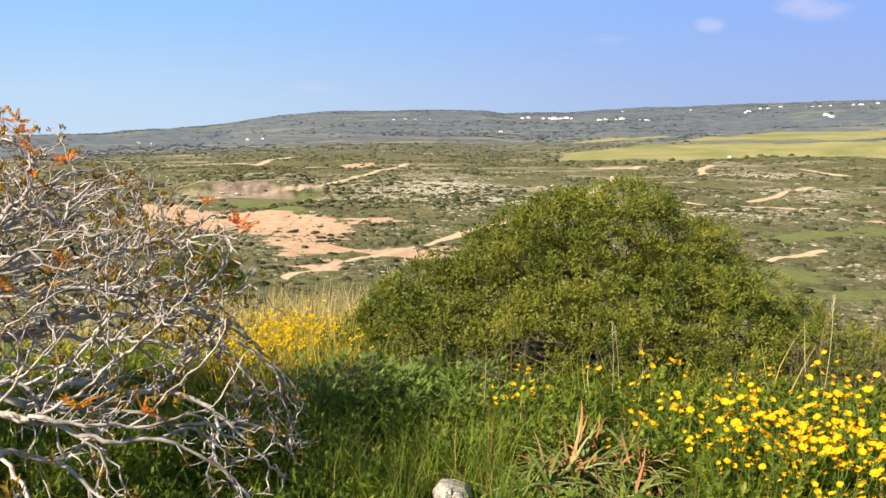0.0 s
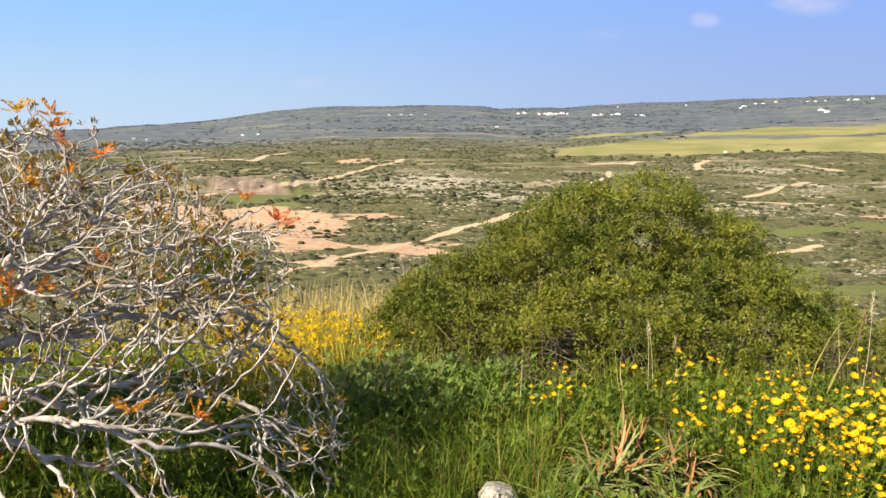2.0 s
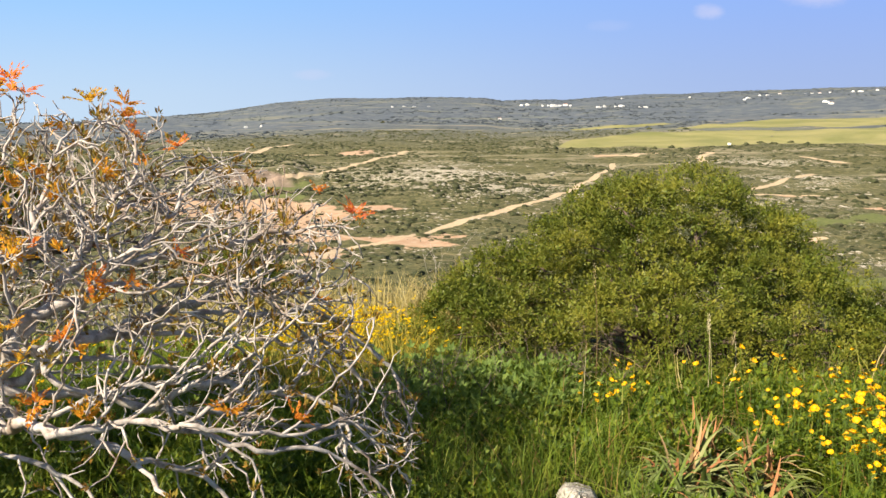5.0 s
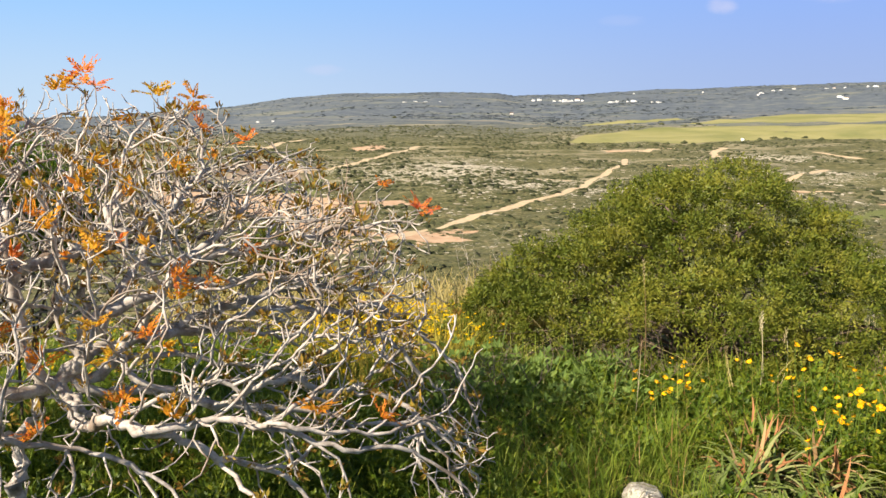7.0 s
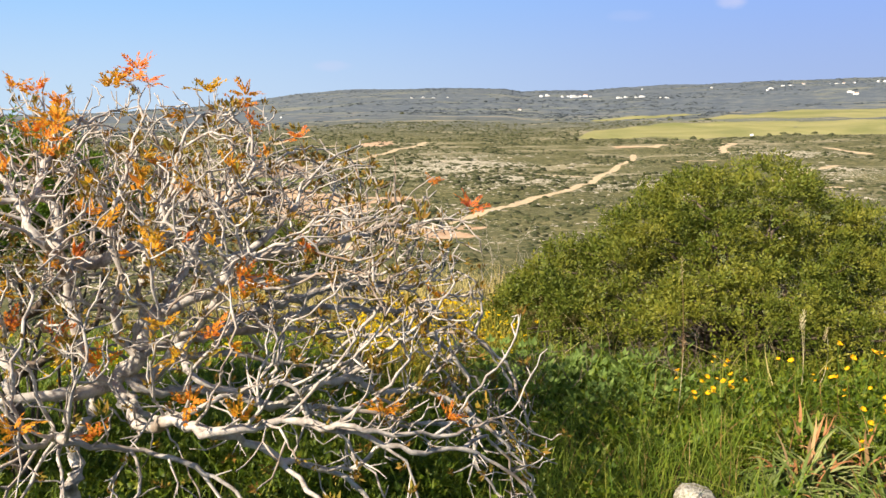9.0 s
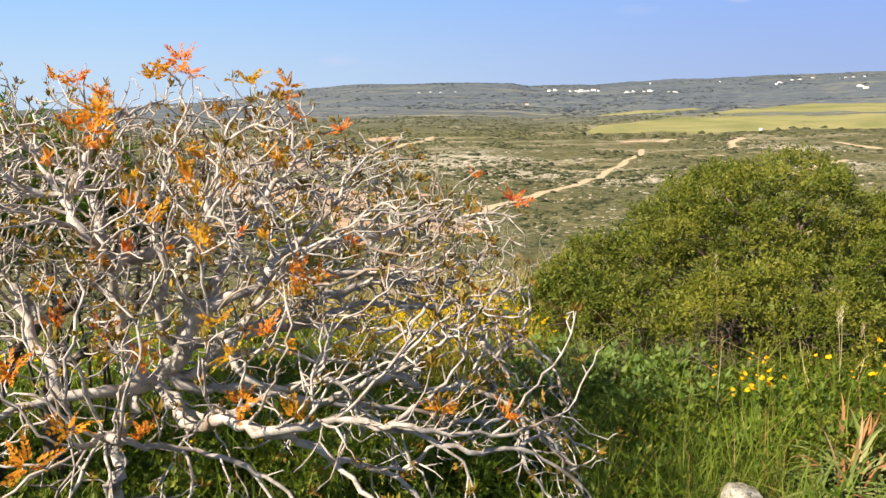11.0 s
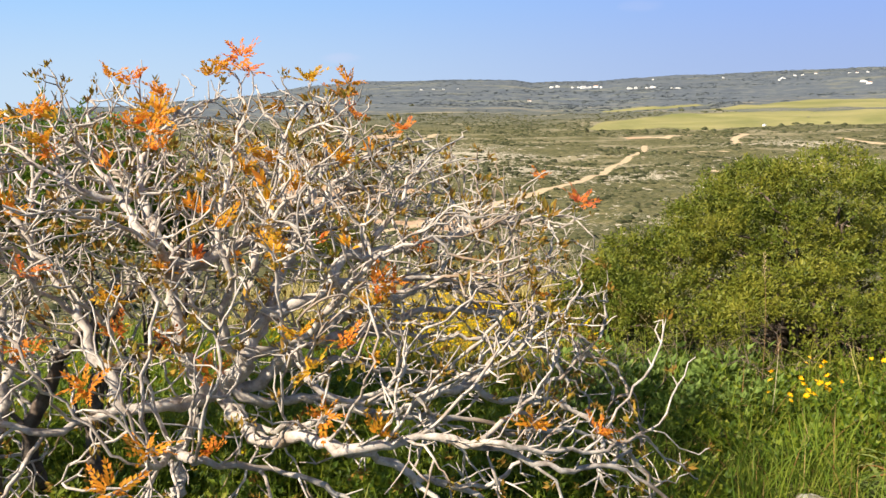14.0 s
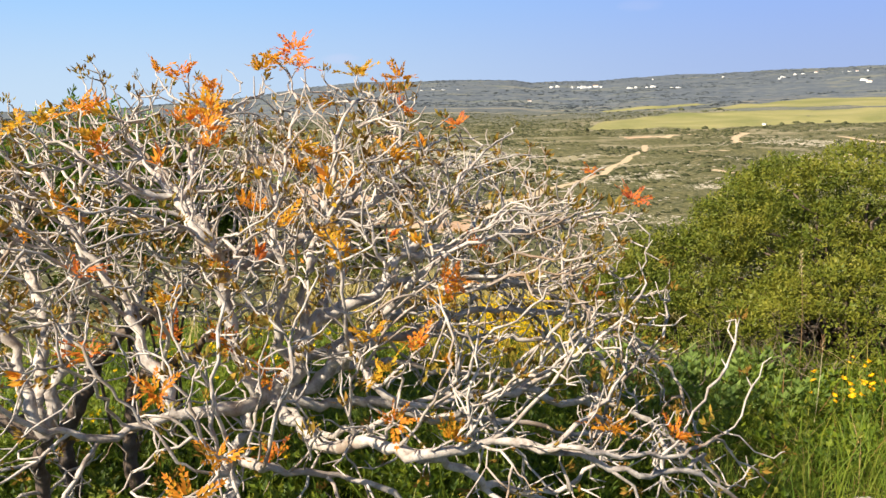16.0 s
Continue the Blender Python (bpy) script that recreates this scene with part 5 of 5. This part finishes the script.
def strap(seed, bend, curl, material, broad=0.02):
    """A long channelled leaf along +y, rising and then arching over."""
    g = np.random.default_rng(seed)
    t = np.linspace(0, 1, 9)
    w = broad * (1 - t**2.5) * np.minimum(1, 0.45 + 3 * t) + 0.001
    y = bend * (t**1.4)
    z = (1.0 - 0.4 * bend) * t - curl * t**3
    x = 0.05 * np.sin(t * 3 + seed) * t
    rows_ = [np.stack([x - w, y, z + w * 0.5], -1), np.stack([x, y, z], -1), np.stack([x + w, y, z + w * 0.5], -1)]
    v = np.stack(rows_, 1).reshape(-1, 3)
    f = [(3 * k + c, 3 * k + c + 1, 3 * k + c + 4, 3 * k + c + 3) for k in range(8) for c in range(2)]
    return mesh_from("leaf", v, np.array(f), material)


STRAPS = [strap(700 + q, b, c, STRAP, 0.027) for q, (b, c) in enumerate(((0.5, 0.2), (0.8, 0.5), (0.95, 0.75), (0.9, 0.4), (1.1, 0.9)))]
DEADS = [strap(710 + q, b, c, DEAD_LEAF, 0.026) for q, (b, c) in enumerate(((0.3, 0.1), (0.5, 0.45), (0.9, 0.95)))]


def strap_plant(x, y, leaves, dead, tall, seed, label):
    g = np.random.default_rng(seed)
    thing = tagged(empty("strap_leaved_plant", x, y, low(x, y)), label, "plant")
    for k in range(leaves + dead):
        mesh = STRAPS[g.integers(5)] if k < leaves else DEADS[g.integers(3)]
        leaf = part("leaf", mesh, thing, "" if k < leaves else "withered brown leaf")
        leaf.matrix_basis = pose(g.normal(0, 0.05), g.normal(0, 0.05), 0, 0, 0, g.uniform(0, 360)) @ Matrix.Scale(tall * g.uniform(0.7, 1.15), 4)
    return thing


strap_plant(0.60, 3.50, 80, 18, 0.40, 720, "clump of arching strap leaves with withered brown tips")
strap_plant(0.90, 3.58, 64, 24, 0.36, 721, "clump of arching strap leaves with withered brown tips")
strap_plant(0.72, 3.22, 60, 8, 0.36, 722, "low clump of arching green strap leaves")
strap_plant(0.42, 3.33, 70, 6, 0.34, 725, "low clump of arching green strap leaves")
strap_plant(0.66, 3.78, 14, 30, 0.32, 724, "clump of withered orange-brown strap leaves")
strap_plant(2.55, 4.5, 14, 10, 0.36, 723, "strap-leaved clump, half withered to reddish brown")

s = Shader("dry_stem", 0.8, spec=0.2)
s.color(s.ramp(s.random(), [(0.1, (0.20, 0.12, 0.06)), (0.5, (0.36, 0.29, 0.16)), (0.9, (0.48, 0.42, 0.26))]))
DRY = s.mat
s = Shader("dead_twig", 0.85, spec=0.2)
s.color(s.ramp(s.noise(20, 3), [(0.3, (0.07, 0.05, 0.04)), (0.7, (0.24, 0.18, 0.14))]))
DEAD_TWIG = s.mat


def stalk(x, y, tall, lean, seed, label="tall dry grass stalk with a seed head"):
    g = np.random.default_rng(seed)
    thing = tagged(empty("dry_stalk", x, y, low(x, y)), label, "stalk", "dry stalks on the knoll")
    t = np.linspace(0, 1, 10)[:, None]
    line = np.array([lean, 0.02, tall]) * t + [0.03, 0, 0] * np.sin(t * np.pi) * g.normal()
    part("stem", mesh_from("stem", *tube(line, 0.0022 - 0.001 * t[:, 0], 5), DRY), thing)
    n = 16
    u = np.linspace(0.86, 1.03, n)
    w = np.arange(n) * 2.4
    head = scatter(LEAF_V * [0.9, 1, 1], LEAF_F, np.outer(u, [lean, 0.02, tall]), frames_along(np.stack([np.cos(w) * 0.5, np.sin(w) * 0.5, np.ones(n)], -1), w), np.full(n, 0.03))
    part("seed_head", mesh_from("seed_head", *head, DRY, smooth=False), thing)["kind"] = "stuff"
    return thing


for k, (x, y, tall, lean) in enumerate([(0.42, 4.93, 0.78, -0.02), (1.06, 4.75, 0.5, -0.03), (1.12, 4.8, 0.42, 0.08), (0.98, 4.6, 0.55, 0.0),
                                        (2.2, 4.6, 0.7, 0.05), (2.35, 4.75, 0.62, -0.06), (0.2, 4.2, 0.5, 0.03), (-0.4, 7.4, 0.7, 0.02), (0.0, 7.6, 0.6, -0.05), (2.7, 5.1, 0.6, 0.1)]):
    stalk(x, y, tall, lean, 740 + k)


def dead_twigs(x, y, wide, tall, seed, label, material=None):
    """A dry, leafless little shrub of forking twigs."""
    g, out = np.random.default_rng(seed), []

    def fork(p, d, length, r, level):
        n = 5
        line = [p]
        for _ in range(n):
            d = unit(d + g.normal(0, 0.22, 3))
            line.append(line[-1] + d * length / n)
        out.append(tube(np.array(line), np.linspace(r, r * 0.6, n + 1), 4))
        if level:
            for _ in range(g.integers(2, 4)):
                at = line[g.integers(2, n + 1)]
                fork(at, unit(d + g.normal(0, 0.6, 3)), length * g.uniform(0.5, 0.8), r * 0.6, level - 1)

    for _ in range(14):
        fork(np.append(g.normal(0, wide * 0.25, 2), 0.0), unit(np.array([g.normal(0, 0.6), g.normal(0, 0.6), 1.0])), tall * g.uniform(0.4, 0.7), 0.0035, 3)
    thing = tagged(new("dead_shrub", mesh_from("dead_shrub", *joined(out), material or DEAD_TWIG)), label, "shrub", "dead shrubs on the knoll")
    thing.matrix_basis = pose(x, y, low(x, y))
    return thing


dead_twigs(-0.55, 4.45, 0.5, 0.45, 760, "dead brown twiggy shrub beside the dry grass")
dead_twigs(2.75, 5.15, 0.6, 0.62, 761, "dead dark twigs at the foot of the bush")
dead_twigs(2.3, 5.0, 0.5, 0.5, 762, "dead dark twigs at the foot of the bush")
dead_twigs(0.35, 5.0, 0.5, 0.45, 763, "dead brown twigs at the foot of the bush")
dead_twigs(-0.2, 8.0, 0.6, 0.9, 764, "grey leafless twigs on the brow", PALE_BARK)
rock(-3.3, 5.3, (0.22, 0.15, 0.14), 5, "pale limestone rock in the grass behind the tree")

# ---- white houses on the far slopes ----
s = Shader("white_render", 0.8, spec=0.2)
s.color(s.ramp(s.noise(0.6, 4), [(0.3, (0.70, 0.68, 0.64)), (0.7, (0.82, 0.81, 0.78))]))
WHITE = s.mat
s = Shader("roof_tile", 0.8, spec=0.2)
s.color(s.ramp(s.noise(1.5, 4), [(0.3, (0.42, 0.22, 0.14)), (0.7, (0.55, 0.33, 0.22))]))
ROOF = s.mat
s = Shader("window_dark", 0.2, spec=0.5)
s.color((0.05, 0.06, 0.08))
PANE = s.mat


def block(x0, x1, y0, y1, z0, z1, edge=0.05):
    bm = bmesh.new()
    bmesh.ops.create_cube(bm, size=1)
    for v in bm.verts:
        v.co = Vector((x0 + (v.co.x + 0.5) * (x1 - x0), y0 + (v.co.y + 0.5) * (y1 - y0), z0 + (v.co.z + 0.5) * (z1 - z0)))
    bmesh.ops.bevel(bm, geom=bm.edges[:], offset=edge, segments=1, affect="EDGES")
    return bm


def done(name, bm, material):
    me = bpy.data.meshes.new(name)
    bm.to_mesh(me)
    bm.free()
    me.materials.append(material)
    return me


def house(wide, deep, tall, upper, tiled):
    """A plastered house: walls, upper storey, roof, windows and a door, facing -y."""
    thing = tagged(empty("house"), "white plastered house with a %s on the far slope" % ("tiled roof" if tiled else "flat roof"), "house", "houses on the far slopes")
    part("wall", done("wall", block(-wide / 2, wide / 2, -deep / 2, deep / 2, -6, tall), WHITE), thing)
    if upper:
        part("upper_wall", done("upper_wall", block(-wide * 0.4, wide * 0.1, -deep * 0.4, deep * 0.42, tall, tall + 3.0), WHITE), thing)
    if tiled:
        bm = block(-wide / 2 - 0.5, wide / 2 + 0.5, -deep / 2 - 0.5, deep / 2 + 0.5, tall + 0.01, tall + 2.2, 0.02)
        for v in bm.verts:
            if v.co.z > tall + 1:
                v.co.y *= 0.06
                v.co.x *= 0.7
        part("roof", done("roof", bm, ROOF), thing)
    else:
        part("roof", done("roof", block(-wide / 2 - 0.2, wide / 2 + 0.2, -deep / 2 - 0.2, deep / 2 + 0.2, tall + 0.004, tall + 0.35), WHITE), thing)
    for k in range(4):
        x = wide * (-0.36 + 0.24 * k)
        part("window", done("window", block(x - 0.7, x + 0.7, -deep / 2 - 0.03, -deep / 2 + 0.1, tall - 2.3, tall - 0.9, 0.01), PANE), thing)
    part("door", done("door", block(wide * 0.44 - 0.5, wide * 0.44 + 0.5, -deep / 2 - 0.03, -deep / 2 + 0.1, tall - 3.0, tall - 0.8, 0.01), PANE), thing)
    return thing


HOUSES = [house(15, 10, 4.0, True, False), house(20, 11, 6.5, False, True), house(12, 9, 6.8, False, False), house(26, 10, 4.2, True, False)]
# azimuth in degrees, distance, kind, size
SITES = [(5.5, 1960, 2, 0.9), (5.9, 1990, 0, 0.9), (6.9, 1950, 0, 1), (7.3, 1960, 2, 1), (7.7, 1930, 3, 1), (8.1, 1940, 0, 1.1), (8.45, 1950, 1, 0.8), (8.8, 1930, 2, 0.9),
         (10.7, 1700, 3, 0.9), (11.1, 1710, 0, 1), (11.8, 1680, 0, 0.9), (12.2, 1690, 3, 0.9), (13.4, 1560, 0, 0.9), (13.8, 1570, 3, 0.8),
         (25.1, 1560, 1, 1.1), (24.8, 1600, 3, 0.9), (20.9, 2150, 0, 1), (21.4, 2350, 3, 1), (22.1, 2450, 1, 1), (23.6, 2500, 0, 1.1), (24.0, 2520, 3, 1), (24.4, 2480, 1, 1),
         (25.0, 2550, 2, 1), (26.3, 2500, 0, 1.2), (26.7, 2450, 3, 1), (27.6, 2500, 1, 1), (28.6, 2400, 0, 1.1), (29.4, 2450, 3, 1.1), (30.2, 2300, 1, 1),
         (12.2, 2600, 0, 1), (20.0, 1850, 2, 1), (20.2, 2000, 3, 0.8), (16.6, 2500, 0, 0.9), (-3.4, 1650, 3, 0.5), (-2.6, 1700, 3, 0.55), (-1.9, 1690, 3, 0.5), (-0.9, 1720, 3, 0.4),
         (-13.3, 1260, 0, 0.8), (-12.3, 1240, 2, 0.6), (-19.3, 1320, 3, 0.7), (-20.2, 1340, 0, 0.8), (4.0, 1350, 1, 0.7), (19.2, 760, 2, 0.45)]
for k, (a, r, kind, size) in enumerate(SITES):
    x, y = r * math.sin(radians(a)), r * math.cos(radians(a))
    m = pose(x, y, low(x, y), 0, 0, -a + (37 * k % 50) - 25) @ Matrix.Scale(size * (0.7 if r > 1000 else 0.8), 4)
    if kind in [q[2] for q in SITES[:k]]:
        copy_thing(HOUSES[kind], m)
    else:
        HOUSES[kind].matrix_basis = m


# ---- tall dark bushes along the edges of the fields ----
def tall_bush(seed):
    g = np.random.default_rng(seed)
    n = 26
    w, q = g.uniform(0, 6.3, n), np.sqrt(g.random(n))
    place = np.stack([2.6 * q * np.cos(w), 1.6 * q * np.sin(w), 1.9 * (1 - q**2) * g.uniform(0.3, 1, n)], -1)
    size = np.stack([g.uniform(0.6, 1.2, n)] * 2 + [g.uniform(0.6, 1.1, n)], -1)
    v, f = joined([scatter(*dome(8, 4, seed + k), place[k::3], turned(g.uniform(0, 6.3, len(place[k::3]))), size[k::3]) for k in range(3)])
    return mesh_from("bush", v, f, SCRUB)


TALL = [tall_bush(900 + 7 * q) for q in range(4)]
EDGE = [(125, 657), (140, 675), (149, 667), (164, 679), (176, 683), (193, 694), (198, 686), (200, 659), (238, 686), (263, 714), (280, 727), (288, 717), (308, 729), (312, 705),
        (234, 933), (253, 912), (272, 922), (96, 699), (110, 707), (196, 376), (241, 451), (-84, 1176), (-14, 876)]
g = np.random.default_rng(905)
for k, (x, y) in enumerate(EDGE):
    ob = tagged(new("bush", TALL[k % 4]), "dark green bush at the edge of a field", "bush", "bushes along the fields")
    ob.matrix_basis = pose(x, y, low(x, y) - 0.2, 0, 0, g.uniform(0, 360)) @ Matrix.Diagonal((g.uniform(0.9, 1.7), g.uniform(0.9, 1.4), g.uniform(0.8, 1.3), 1))
